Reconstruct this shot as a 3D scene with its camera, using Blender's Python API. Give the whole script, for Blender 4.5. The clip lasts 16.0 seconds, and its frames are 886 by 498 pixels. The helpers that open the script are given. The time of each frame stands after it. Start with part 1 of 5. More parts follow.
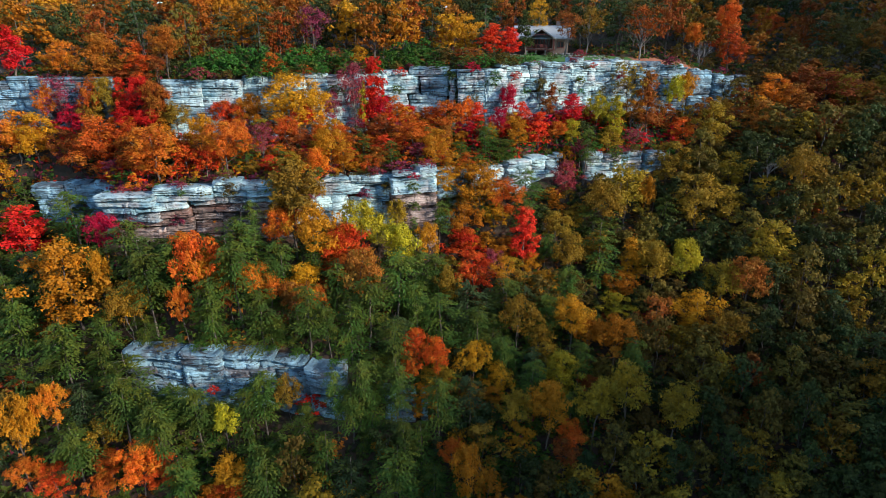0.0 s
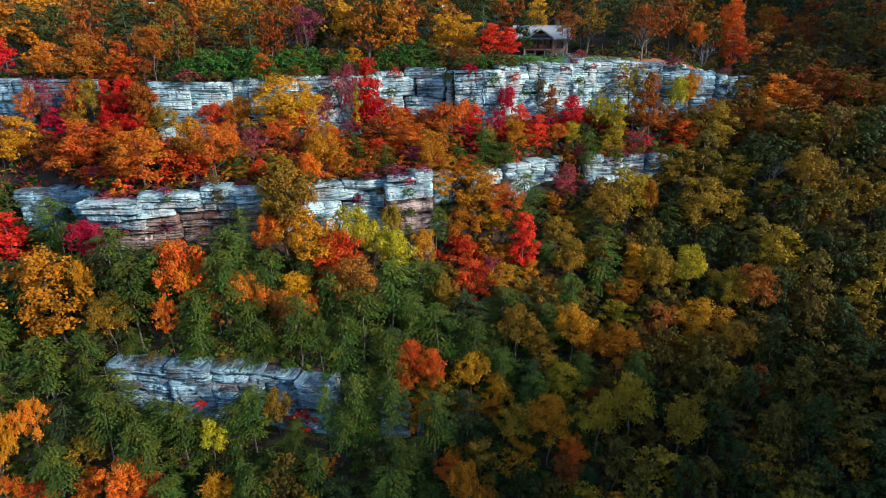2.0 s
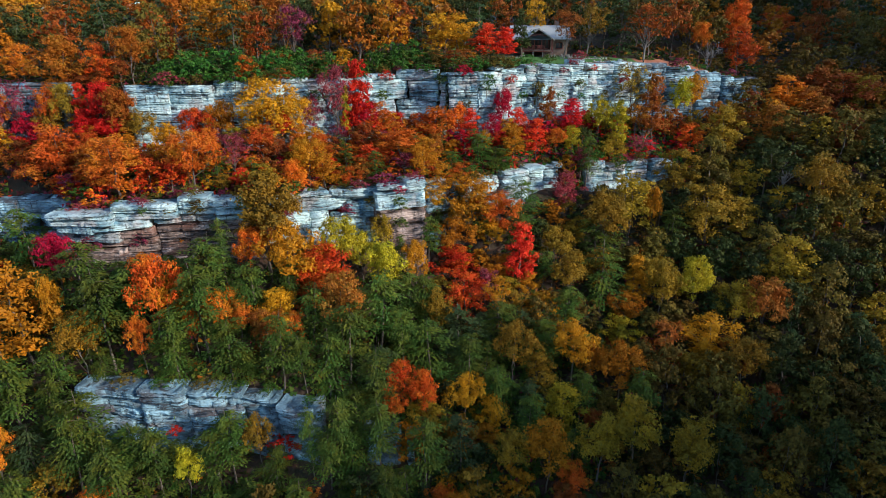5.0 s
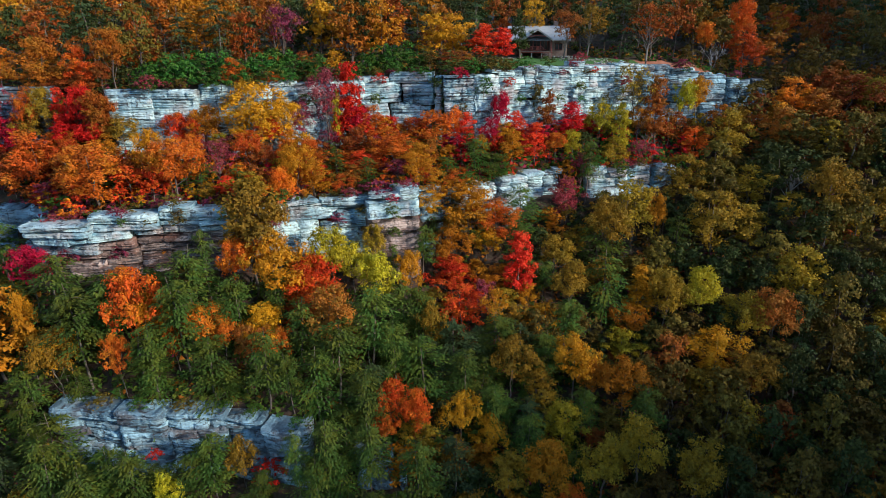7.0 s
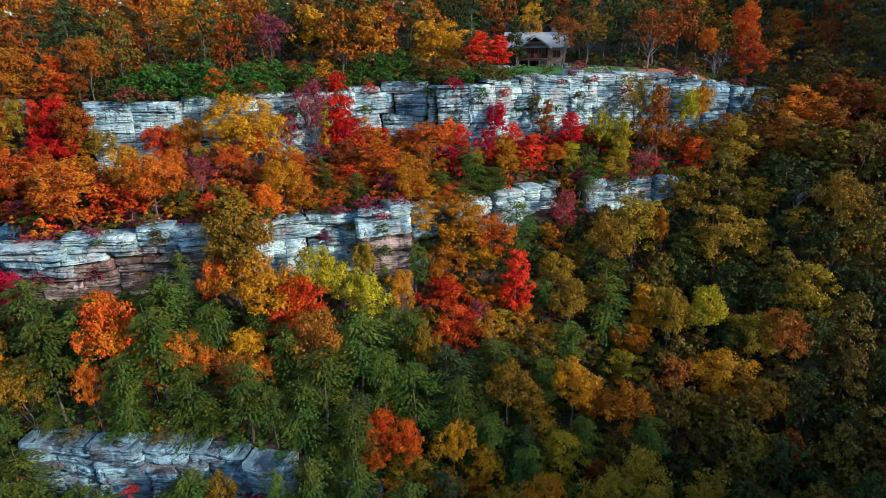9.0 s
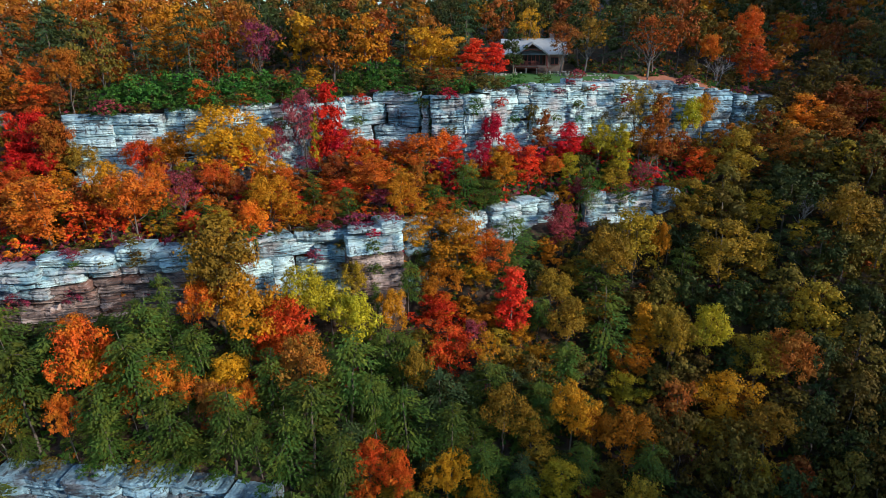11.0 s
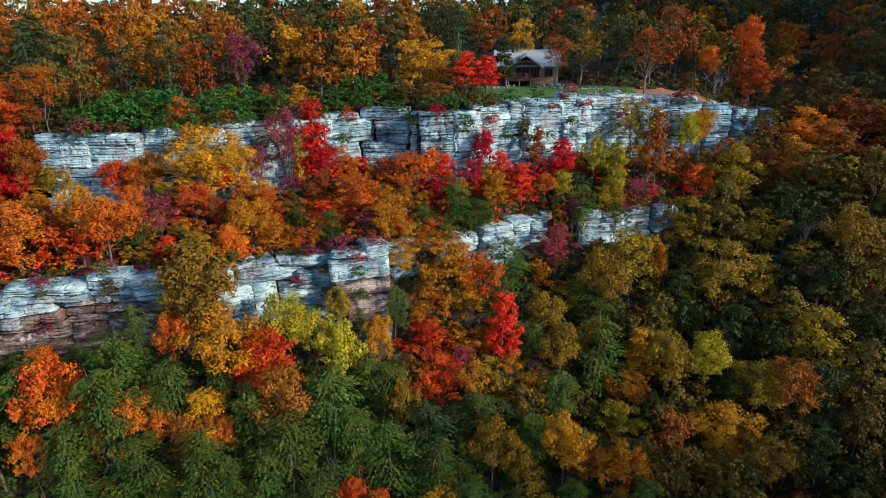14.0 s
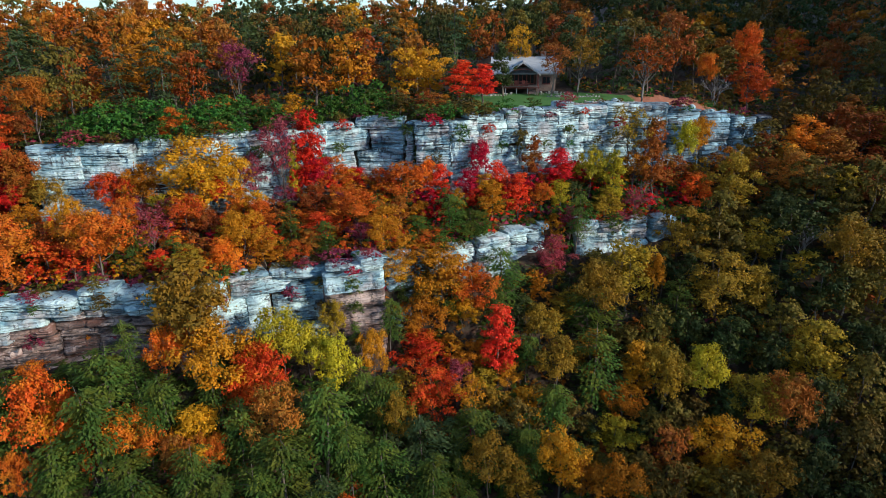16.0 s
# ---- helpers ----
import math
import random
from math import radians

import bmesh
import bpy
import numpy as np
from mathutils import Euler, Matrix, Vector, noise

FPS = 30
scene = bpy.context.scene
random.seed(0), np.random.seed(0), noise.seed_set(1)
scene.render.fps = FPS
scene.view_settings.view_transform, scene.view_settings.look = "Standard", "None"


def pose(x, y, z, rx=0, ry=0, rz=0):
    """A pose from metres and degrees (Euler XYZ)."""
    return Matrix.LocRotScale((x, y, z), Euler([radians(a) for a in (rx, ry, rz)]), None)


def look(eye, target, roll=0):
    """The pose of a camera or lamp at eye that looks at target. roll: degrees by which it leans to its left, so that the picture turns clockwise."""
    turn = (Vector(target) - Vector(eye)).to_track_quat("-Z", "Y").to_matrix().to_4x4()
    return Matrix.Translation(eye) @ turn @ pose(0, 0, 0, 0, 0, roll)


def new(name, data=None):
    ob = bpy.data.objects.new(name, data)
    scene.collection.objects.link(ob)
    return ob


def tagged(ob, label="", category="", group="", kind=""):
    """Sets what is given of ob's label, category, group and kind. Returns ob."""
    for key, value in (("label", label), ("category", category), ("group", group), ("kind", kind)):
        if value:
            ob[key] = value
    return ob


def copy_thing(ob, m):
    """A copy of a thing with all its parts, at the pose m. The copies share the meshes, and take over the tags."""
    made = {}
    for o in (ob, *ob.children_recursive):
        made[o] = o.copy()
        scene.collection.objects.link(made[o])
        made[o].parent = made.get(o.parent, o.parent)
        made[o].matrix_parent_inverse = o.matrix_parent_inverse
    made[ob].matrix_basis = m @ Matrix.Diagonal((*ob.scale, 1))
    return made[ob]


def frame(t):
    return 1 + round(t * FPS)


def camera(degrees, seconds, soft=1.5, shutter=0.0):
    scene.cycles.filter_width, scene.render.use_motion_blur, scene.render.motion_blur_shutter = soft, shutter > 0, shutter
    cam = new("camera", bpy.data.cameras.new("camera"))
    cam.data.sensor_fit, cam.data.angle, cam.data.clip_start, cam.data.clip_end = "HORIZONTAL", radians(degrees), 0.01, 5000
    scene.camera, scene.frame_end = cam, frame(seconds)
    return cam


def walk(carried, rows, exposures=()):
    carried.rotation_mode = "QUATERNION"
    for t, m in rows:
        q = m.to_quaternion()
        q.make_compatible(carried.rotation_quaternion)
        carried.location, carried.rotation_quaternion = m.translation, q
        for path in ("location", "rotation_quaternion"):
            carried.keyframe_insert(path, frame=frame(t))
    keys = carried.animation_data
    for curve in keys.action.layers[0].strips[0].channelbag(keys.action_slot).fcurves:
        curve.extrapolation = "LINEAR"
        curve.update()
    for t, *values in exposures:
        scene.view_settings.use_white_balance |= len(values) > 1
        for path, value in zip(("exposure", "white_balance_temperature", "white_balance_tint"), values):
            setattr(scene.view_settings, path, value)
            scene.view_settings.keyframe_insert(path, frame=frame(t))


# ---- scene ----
cam = camera(72.0, 16.0, soft=0.5)
METRES, EYE, TILT, LEAN, TURN = 20.0, 66.0, -20.0, 0.0, 0.0
ROWS = [
    (0.0, 0.0000, 0.0000, 0.0000, 0.000, 0.000, -0.00),
    (0.5, 0.0070, 0.0421, 0.0151, -0.008, 0.012, 0.03),
    (1.0, 0.0136, 0.0847, 0.0293, -0.020, 0.020, 0.06),
    (1.5, 0.0197, 0.1280, 0.0438, -0.029, 0.029, 0.10),
    (2.0, 0.0265, 0.1708, 0.0581, -0.037, 0.041, 0.13),
    (2.5, 0.0345, 0.2148, 0.0741, -0.045, 0.049, 0.16),
    (3.0, 0.0425, 0.2589, 0.0907, -0.053, 0.057, 0.18),
    (3.5, 0.0517, 0.3034, 0.1067, -0.061, 0.065, 0.20),
    (4.0, 0.0611, 0.3486, 0.1223, -0.069, 0.074, 0.21),
    (6.5, 0.1088, 0.5987, 0.2024, -0.094, 0.106, 0.33),
    (7.0, 0.1185, 0.6501, 0.2338, -0.102, 0.102, 0.37),
    (7.5, 0.1306, 0.7034, 0.2661, -0.114, 0.102, 0.40),
    (8.0, 0.1437, 0.7565, 0.3008, -0.123, 0.110, 0.44),
    (8.5, 0.1563, 0.8076, 0.3392, -0.131, 0.110, 0.47),
    (9.0, 0.1684, 0.8546, 0.3766, -0.143, 0.114, 0.50),
    (11.5, 0.2297, 1.0611, 0.5366, -0.172, 0.110, 0.62),
    (12.0, 0.2450, 1.0939, 0.5677, -0.172, 0.106, 0.62),
    (12.5, 0.2600, 1.1230, 0.5982, -0.176, 0.098, 0.64),
    (13.0, 0.2744, 1.1475, 0.6268, -0.180, 0.098, 0.65),
    (13.5, 0.2890, 1.1685, 0.6526, -0.180, 0.094, 0.65),
    (14.0, 0.3013, 1.1854, 0.6767, -0.184, 0.086, 0.65),
    (14.5, 0.3114, 1.1981, 0.7000, -0.184, 0.082, 0.65),
    (15.0, 0.3205, 1.2081, 0.7227, -0.184, 0.074, 0.66),
    (15.5, 0.3282, 1.2167, 0.7437, -0.184, 0.065, 0.66),
    (16.0, 0.3351, 1.2253, 0.7639, -0.184, 0.057, 0.67),
]
walk(cam, [(t, pose(0, 0, EYE, TILT, LEAN, TURN) @ pose(METRES * x, METRES * y, METRES * z, 90 + pitch, roll, yaw)) for t, x, y, z, yaw, pitch, roll in ROWS],
     [(0.0, 0.71), (4.0, 0.64), (8.0, 0.56), (12.0, 0.50), (16.0, 0.47)])

# ---- world, sun and exposure ----
SUN_AZ, SUN_EL = 118.0, 21.0        # degrees: azimuth from +Y towards +X, height over the horizon
world = bpy.data.worlds.new("sky_world")
scene.world = world
world.use_nodes = True
wt = world.node_tree
sky = wt.nodes.new("ShaderNodeTexSky")
sky.sky_type = "NISHITA"
sky.sun_disc = False
sky.sun_elevation = radians(SUN_EL)
sky.sun_rotation = radians(SUN_AZ)
sky.air_density, sky.dust_density, sky.ozone_density = 1.2, 0.2, 4.0
cloud_at = wt.nodes.new("ShaderNodeTexCoord")
cloud_map = wt.nodes.new("ShaderNodeMapping")
cloud_map.inputs["Scale"].default_value = (3, 3, 14)
clouds = wt.nodes.new("ShaderNodeTexNoise")
clouds.inputs["Scale"].default_value, clouds.inputs["Detail"].default_value = 1.6, 6.0
cloud_edge = wt.nodes.new("ShaderNodeMapRange")
cloud_edge.inputs[1].default_value, cloud_edge.inputs[2].default_value = 0.5, 0.64
cloud_mix = wt.nodes.new("ShaderNodeMix")
cloud_mix.data_type = "RGBA"
cloud_mix.inputs[7].default_value = (9.5, 8.6, 8.0, 1)
wt.links.new(cloud_at.outputs["Generated"], cloud_map.inputs[0])
wt.links.new(cloud_map.outputs[0], clouds.inputs["Vector"])
wt.links.new(clouds.outputs["Fac"], cloud_edge.inputs[0])
wt.links.new(cloud_edge.outputs[0], cloud_mix.inputs[0])
wt.links.new(sky.outputs[0], cloud_mix.inputs[6])
tint = wt.nodes.new("ShaderNodeMix")
tint.data_type, tint.blend_type = "RGBA", "MULTIPLY"
tint.inputs[0].default_value, tint.inputs[7].default_value = 1.0, (0.62, 0.86, 1.06, 1)
wt.links.new(cloud_mix.outputs[2], tint.inputs[6])
wt.links.new(tint.outputs[2], wt.nodes["Background"].inputs[0])
wt.nodes["Background"].inputs[1].default_value = 0.132
sun = new("sun", bpy.data.lights.new("sun", "SUN"))
sun.data.energy, sun.data.angle, sun.data.color = 4.0, radians(5.0), (1.0, 0.90, 0.78)
az, el = radians(SUN_AZ), radians(SUN_EL)
sun.matrix_world = look((0, 0, 0), (-math.sin(az) * math.cos(el), -math.cos(az) * math.cos(el), -math.sin(el)))


# ---- materials ----
def nodes_of(name):
    m = bpy.data.materials.new(name)
    m.use_nodes = True
    t = m.node_tree
    return m, t, t.nodes["Principled BSDF"]


def add(t, kind, **values):
    n = t.nodes.new(kind)
    for k, v in values.items():
        n.inputs[k].default_value = v
    return n


def mixed(t, fac, a, b, mode="MIX"):
    """A colour mix; fac, a and b are sockets or values."""
    n = t.nodes.new("ShaderNodeMix")
    n.data_type, n.blend_type = "RGBA", mode
    for i, v in ((0, fac), (6, a), (7, b)):
        if isinstance(v, bpy.types.NodeSocket):
            t.links.new(v, n.inputs[i])
        else:
            n.inputs[i].default_value = v if i == 0 else (*v, 1)
    return n.outputs[2]


def ramp(t, src, lo, hi, a=0.0, b=1.0):
    n = add(t, "ShaderNodeMapRange")
    n.inputs[1].default_value, n.inputs[2].default_value, n.inputs[3].default_value, n.inputs[4].default_value = lo, hi, a, b
    t.links.new(src, n.inputs[0])
    return n.outputs[0]


def noise_at(t, scale, coords=None, detail=4.0, stretch=None):
    n = add(t, "ShaderNodeTexNoise", Scale=scale, Detail=detail)
    if coords is None:
        coords = t.nodes.new("ShaderNodeTexCoord").outputs["Object"]
    if stretch:
        mp = t.nodes.new("ShaderNodeMapping")
        mp.inputs["Scale"].default_value = stretch
        t.links.new(coords, mp.inputs[0])
        coords = mp.outputs[0]
    t.links.new(coords, n.inputs["Vector"])
    return n.outputs["Fac"]


def bumped(t, bsdf, height, strength, distance):
    n = add(t, "ShaderNodeBump", Strength=strength, Distance=distance)
    t.links.new(height, n.inputs["Height"])
    t.links.new(n.outputs[0], bsdf.inputs["Normal"])


def leaf_mat(name, main, second, dark, patch=0.35, through_light=0.2):
    """Foliage: two leaf colours in patches, a darker inner one by chance, tree to tree shifts of hue and value."""
    m, t, b = nodes_of(name)
    geo = t.nodes.new("ShaderNodeNewGeometry")
    info = t.nodes.new("ShaderNodeObjectInfo")
    pick = noise_at(t, patch, None, 2.0)
    col = mixed(t, ramp(t, pick, 0.46, 0.62), main, second)
    col = mixed(t, ramp(t, geo.outputs["Random Per Island"], 0.62, 1.0, 0.0, 0.8), col, dark)
    hsv = t.nodes.new("ShaderNodeHueSaturation")
    t.links.new(ramp(t, info.outputs["Random"], 0, 1, 0.486, 0.514), hsv.inputs["Hue"])
    mul = t.nodes.new("ShaderNodeMath")
    mul.operation = "MULTIPLY"
    t.links.new(ramp(t, info.outputs["Random"], 0, 1, 0.78, 1.18), mul.inputs[0])
    t.links.new(ramp(t, geo.outputs["Random Per Island"], 0, 1, 0.72, 1.28), mul.inputs[1])
    t.links.new(mul.outputs[0], hsv.inputs["Value"])
    t.links.new(col, hsv.inputs["Color"])
    t.links.new(hsv.outputs[0], b.inputs["Base Color"])
    b.inputs["Roughness"].default_value = 0.62
    b.inputs["Specular IOR Level"].default_value = 0.12
    tr = t.nodes.new("ShaderNodeBsdfTranslucent")
    t.links.new(hsv.outputs[0], tr.inputs[0])
    mx = t.nodes.new("ShaderNodeMixShader")
    mx.inputs[0].default_value = through_light
    t.links.new(b.outputs[0], mx.inputs[1])
    t.links.new(tr.outputs[0], mx.inputs[2])
    t.links.new(mx.outputs[0], t.nodes["Material Output"].inputs[0])
    return m


def plain_mat(name, a, b, scale=3.0, rough=0.8, bump=0.3, distance=0.02, stretch=None, metal=0.0):
    m, t, s = nodes_of(name)
    n = noise_at(t, scale, None, 6.0, stretch)
    fine = noise_at(t, scale * 7, None, 4.0, stretch)
    col = mixed(t, ramp(t, n, 0.35, 0.65), a, b)
    col = mixed(t, ramp(t, fine, 0.3, 0.7, 0.0, 0.5), col, [0.6 * v for v in a])
    t.links.new(col, s.inputs["Base Color"])
    s.inputs["Roughness"].default_value, s.inputs["Metallic"].default_value = rough, metal
    bumped(t, s, fine, bump, distance)
    return m


def rock_mat(name, pale, blue, rust, rust_share, buff=(0.44, 0.35, 0.33), streaky=0.4):
    """Bedded sandstone: blue-grey patches, bleached patches that also paint in sunlit highlights, fine bed-parallel
    streaks, rusty stains, dark drips, lichen.
    """
    m, t, s = nodes_of(name)
    info = t.nodes.new("ShaderNodeObjectInfo")
    at = t.nodes.new("ShaderNodeVectorMath")
    at.operation = "MULTIPLY_ADD"
    t.links.new(info.outputs["Random"], at.inputs[0])
    at.inputs[1].default_value = (37, 53, 71)
    t.links.new(t.nodes.new("ShaderNodeTexCoord").outputs["Object"], at.inputs[2])
    here = at.outputs[0]
    big = noise_at(t, 0.17, here, 5.0)
    fine = noise_at(t, 2.3, here, 8.0, (1, 1, 1.7))
    streak = noise_at(t, 0.8, here, 8.0, (0.22, 0.22, 3.4))
    chalk_lit = noise_at(t, 0.42, here, 8.0, (0.6, 0.6, 1.3))
    drip = noise_at(t, 0.5, here, 5.0, (2.2, 2.2, 0.18))
    stain = noise_at(t, 0.13, here, 4.0, (1, 1, 1.7))
    warm = noise_at(t, 0.24, here, 4.0)
    col = mixed(t, ramp(t, big, 0.40, 0.60), blue, pale)
    col = mixed(t, ramp(t, stain, 0.62 - rust_share, 0.8 - rust_share, 0.0, 0.8), col, rust)
    col = mixed(t, ramp(t, warm, 0.54, 0.66, 0.0, 0.55), col, buff)
    col = mixed(t, ramp(t, streak, 0.50, 0.66, 0.0, streaky), col, [0.42 * v for v in blue])
    # bleached white patches, bright enough to stand in for sunlit highlights too
    col = mixed(t, ramp(t, chalk_lit, 0.52, 0.63, 0.0, 0.8), col, [min(0.75, 1.45 * v) for v in pale])
    col = mixed(t, ramp(t, drip, 0.58, 0.70, 0.0, 0.5), col, (0.10, 0.10, 0.11))
    col = mixed(t, ramp(t, fine, 0.56, 0.68, 0.0, 0.45), col, [1.15 * v for v in pale])
    col = mixed(t, ramp(t, fine, 0.42, 0.30, 0.0, 0.4), col, (0.09, 0.085, 0.085))

    def seams(scale, stretch, width, share):
        """Thin wandering lines where a stretched noise crosses its middle value."""
        n = noise_at(t, scale, here, 6.0, stretch)
        off = t.nodes.new("ShaderNodeMath")
        off.operation = "SUBTRACT"
        off.inputs[1].default_value = 0.5
        t.links.new(n, off.inputs[0])
        ab = t.nodes.new("ShaderNodeMath")
        ab.operation = "ABSOLUTE"
        t.links.new(off.outputs[0], ab.inputs[0])
        broken = t.nodes.new("ShaderNodeMath")
        broken.operation = "MULTIPLY"
        t.links.new(ramp(t, ab.outputs[0], width, width * 0.35, 0.0, share), broken.inputs[0])
        t.links.new(ramp(t, noise_at(t, 0.55, here, 3.0), 0.42, 0.54), broken.inputs[1])
        return broken.outputs[0]
    for line in (seams(0.8, (0.10, 0.10, 1.3), 0.020, 0.9), seams(1.3, (0.12, 0.12, 1.6), 0.014, 0.75), seams(0.45, (1.3, 1.3, 0.16), 0.011, 0.9)):
        col = mixed(t, line, col, (0.03, 0.03, 0.035))
    t.links.new(col, s.inputs["Base Color"])
    s.inputs["Roughness"].default_value = 0.88
    h = t.nodes.new("ShaderNodeMath")
    t.links.new(streak, h.inputs[0])
    t.links.new(fine, h.inputs[1])
    bumped(t, s, h.outputs[0], 0.9, 0.22)
    return m


def ground_mat():
    """Leaf litter on the slopes with earth and moss patches."""
    m, t, s = nodes_of("leaf_litter")
    a = noise_at(t, 0.08, None, 6.0)
    b = noise_at(t, 1.1, None, 8.0)
    c = noise_at(t, 6.0, None, 4.0)
    col = mixed(t, ramp(t, a, 0.4, 0.6), (0.048, 0.024, 0.015), (0.022, 0.022, 0.011))
    col = mixed(t, ramp(t, b, 0.5, 0.7), col, (0.075, 0.032, 0.017))
    col = mixed(t, ramp(t, c, 0.45, 0.7, 0, 0.7), col, (0.04, 0.028, 0.018))
    t.links.new(col, s.inputs["Base Color"])
    s.inputs["Roughness"].default_value = 0.95
    bumped(t, s, b, 0.8, 0.3)
    return m


LEAF = {
    "crimson": leaf_mat("leaves_crimson", (0.56, 0.010, 0.012), (0.46, 0.012, 0.017), (0.24, 0.006, 0.012)),
    "scarlet": leaf_mat("leaves_scarlet", (0.74, 0.022, 0.02), (0.68, 0.05, 0.018), (0.34, 0.010, 0.012)),
    "vermilion": leaf_mat("leaves_vermilion", (0.70, 0.10, 0.014), (0.62, 0.17, 0.014), (0.36, 0.045, 0.012)),
    "orange": leaf_mat("leaves_orange", (0.62, 0.128, 0.014), (0.54, 0.185, 0.015), (0.24, 0.062, 0.012)),
    "amber": leaf_mat("leaves_amber", (0.37, 0.098, 0.011), (0.31, 0.125, 0.013), (0.18, 0.045, 0.008)),
    "rust": leaf_mat("leaves_rust", (0.36, 0.10, 0.016), (0.27, 0.12, 0.02), (0.14, 0.035, 0.012)),
    "gold": leaf_mat("leaves_gold", (0.56, 0.225, 0.010), (0.45, 0.20, 0.012), (0.22, 0.11, 0.012)),
    "yellow": leaf_mat("leaves_yellow", (0.48, 0.38, 0.02), (0.30, 0.28, 0.02), (0.16, 0.13, 0.012)),
    "ochre": leaf_mat("leaves_ochre", (0.35, 0.202, 0.016), (0.225, 0.152, 0.017), (0.085, 0.062, 0.012)),
    "olive": leaf_mat("leaves_olive", (0.118, 0.089, 0.016), (0.17, 0.105, 0.016), (0.042, 0.037, 0.011)),
    "green": leaf_mat("leaves_green", (0.042, 0.062, 0.018), (0.065, 0.072, 0.014), (0.018, 0.027, 0.01)),
    "needle": leaf_mat("needles_green", (0.058, 0.112, 0.019), (0.13, 0.152, 0.02), (0.018, 0.036, 0.012)),
    "pine": leaf_mat("needles_blue_green", (0.045, 0.08, 0.03), (0.072, 0.10, 0.03), (0.02, 0.038, 0.018)),
    "shrub": leaf_mat("leaves_shrub_green", (0.04, 0.125, 0.018), (0.07, 0.15, 0.018), (0.015, 0.05, 0.011)),
    "plum": leaf_mat("leaves_plum", (0.30, 0.04, 0.07), (0.24, 0.06, 0.07), (0.12, 0.02, 0.035)),
}
BARK = plain_mat("bark_grey", (0.16, 0.13, 0.11), (0.10, 0.08, 0.065), 2.5, 0.9, 0.6, 0.05, (3, 3, 0.5))
BARK_PALE = plain_mat("bark_pale", (0.155, 0.145, 0.14), (0.095, 0.088, 0.082), 2.0, 0.85, 0.4, 0.03, (3, 3, 0.6))
BARK_BLEACHED = plain_mat("bark_bleached", (0.31, 0.30, 0.31), (0.21, 0.20, 0.20), 2.0, 0.85, 0.4, 0.03, (3, 3, 0.6))
ROCK = rock_mat("sandstone_blue_grey", (0.385, 0.525, 0.565), (0.135, 0.27, 0.335), (0.40, 0.27, 0.225), 0.08)
ROCK_RUST = rock_mat("sandstone_rusty", (0.36, 0.29, 0.265), (0.10, 0.07, 0.063), (0.15, 0.06, 0.042), 0.22, (0.27, 0.165, 0.13), 0.9)
# the same sandstone darker and bluer, with the cliffs' shade put into its colour
ROCK_SHADED = rock_mat("sandstone_shade_toned", (0.22, 0.37, 0.45), (0.06, 0.125, 0.175), (0.06, 0.03, 0.027), 0.14, (0.16, 0.13, 0.13), 0.6)
LITTER = ground_mat()

# ---- the lie of the land ----
# Along each cliff: x, y of the foot, height of the foot, y of the brink, height of the brink.
LOW = [(-90, 79, 13, 82, 20), (-50, 78.5, 14, 80, 20.5), (-36, 77.5, 12.5, 78.8, 21.5), (-24, 77.5, 11.5, 79, 20.5), (-15, 75.5, 11, 77.5, 19.5), (-11, 76, 11, 79, 15), (-3, 76, 11, 78, 14.5),
       (8, 78, 8, 81, 10.5), (30, 79, 6, 82, 8), (90, 80, 8, 83, 10)]
MID = [(-90, 104, 33, 106, 39), (-60, 103, 33, 104.5, 40.5), (-55, 95, 32, 96, 40.5), (-52, 93.5, 32, 93.2, 40.5), (-37, 96.3, 33, 96.5, 42.6), (-26, 97, 33, 97.4, 42.6),
       (-16, 103.5, 32.5, 104.8, 40.8), (-2.5, 105, 29, 106, 43), (3, 110, 32, 111.5, 40.5), (11, 113.5, 36, 114.6, 41.5), (20, 120, 37.5, 121.2, 42.2), (39, 123.5, 37, 124.6, 41.6),
       (46, 128, 38, 129.2, 41), (56, 127, 37, 128.5, 38), (66, 127, 41, 128.5, 42), (90, 126, 42, 128, 43)]
HIGH = [(-90, 114, 48, 115, 57), (-62, 114, 48, 115, 57.5), (-48, 111, 47, 112.5, 57), (-28, 113.5, 46.5, 115.5, 57.5), (-15, 121, 47, 124, 57.5), (-5, 127, 47, 128.3, 58.5),
        (4, 122.5, 46, 124.5, 58), (10, 123.5, 46.5, 125.5, 58.6), (20, 128.5, 49, 130, 59), (36, 134.5, 49, 136.5, 59.5), (54, 138, 48, 140, 57.8), (65, 141, 48, 144, 55.5), (90, 143, 47, 150, 55)]


def along(line, x):
    """The four values of a cliff line at x (an array), gently rounded."""
    a = np.array(line, float)
    return [sum(np.interp(x + d, a[:, 0], a[:, i]) for d in (-1.5, 0, 1.5)) / 3 for i in range(1, 5)]


def wob(x, y, s, k):
    """Smooth undulation from a few sines, about -1 to 1."""
    return (np.sin(x / s + k) * np.cos(y / s * 1.3 + 2 * k) + 0.6 * np.sin(x / s * 2.3 + y / s * 1.7 + 3 * k) + 0.35 * np.cos(x / s * 4.1 - y / s * 3.7 + k)) / 1.6


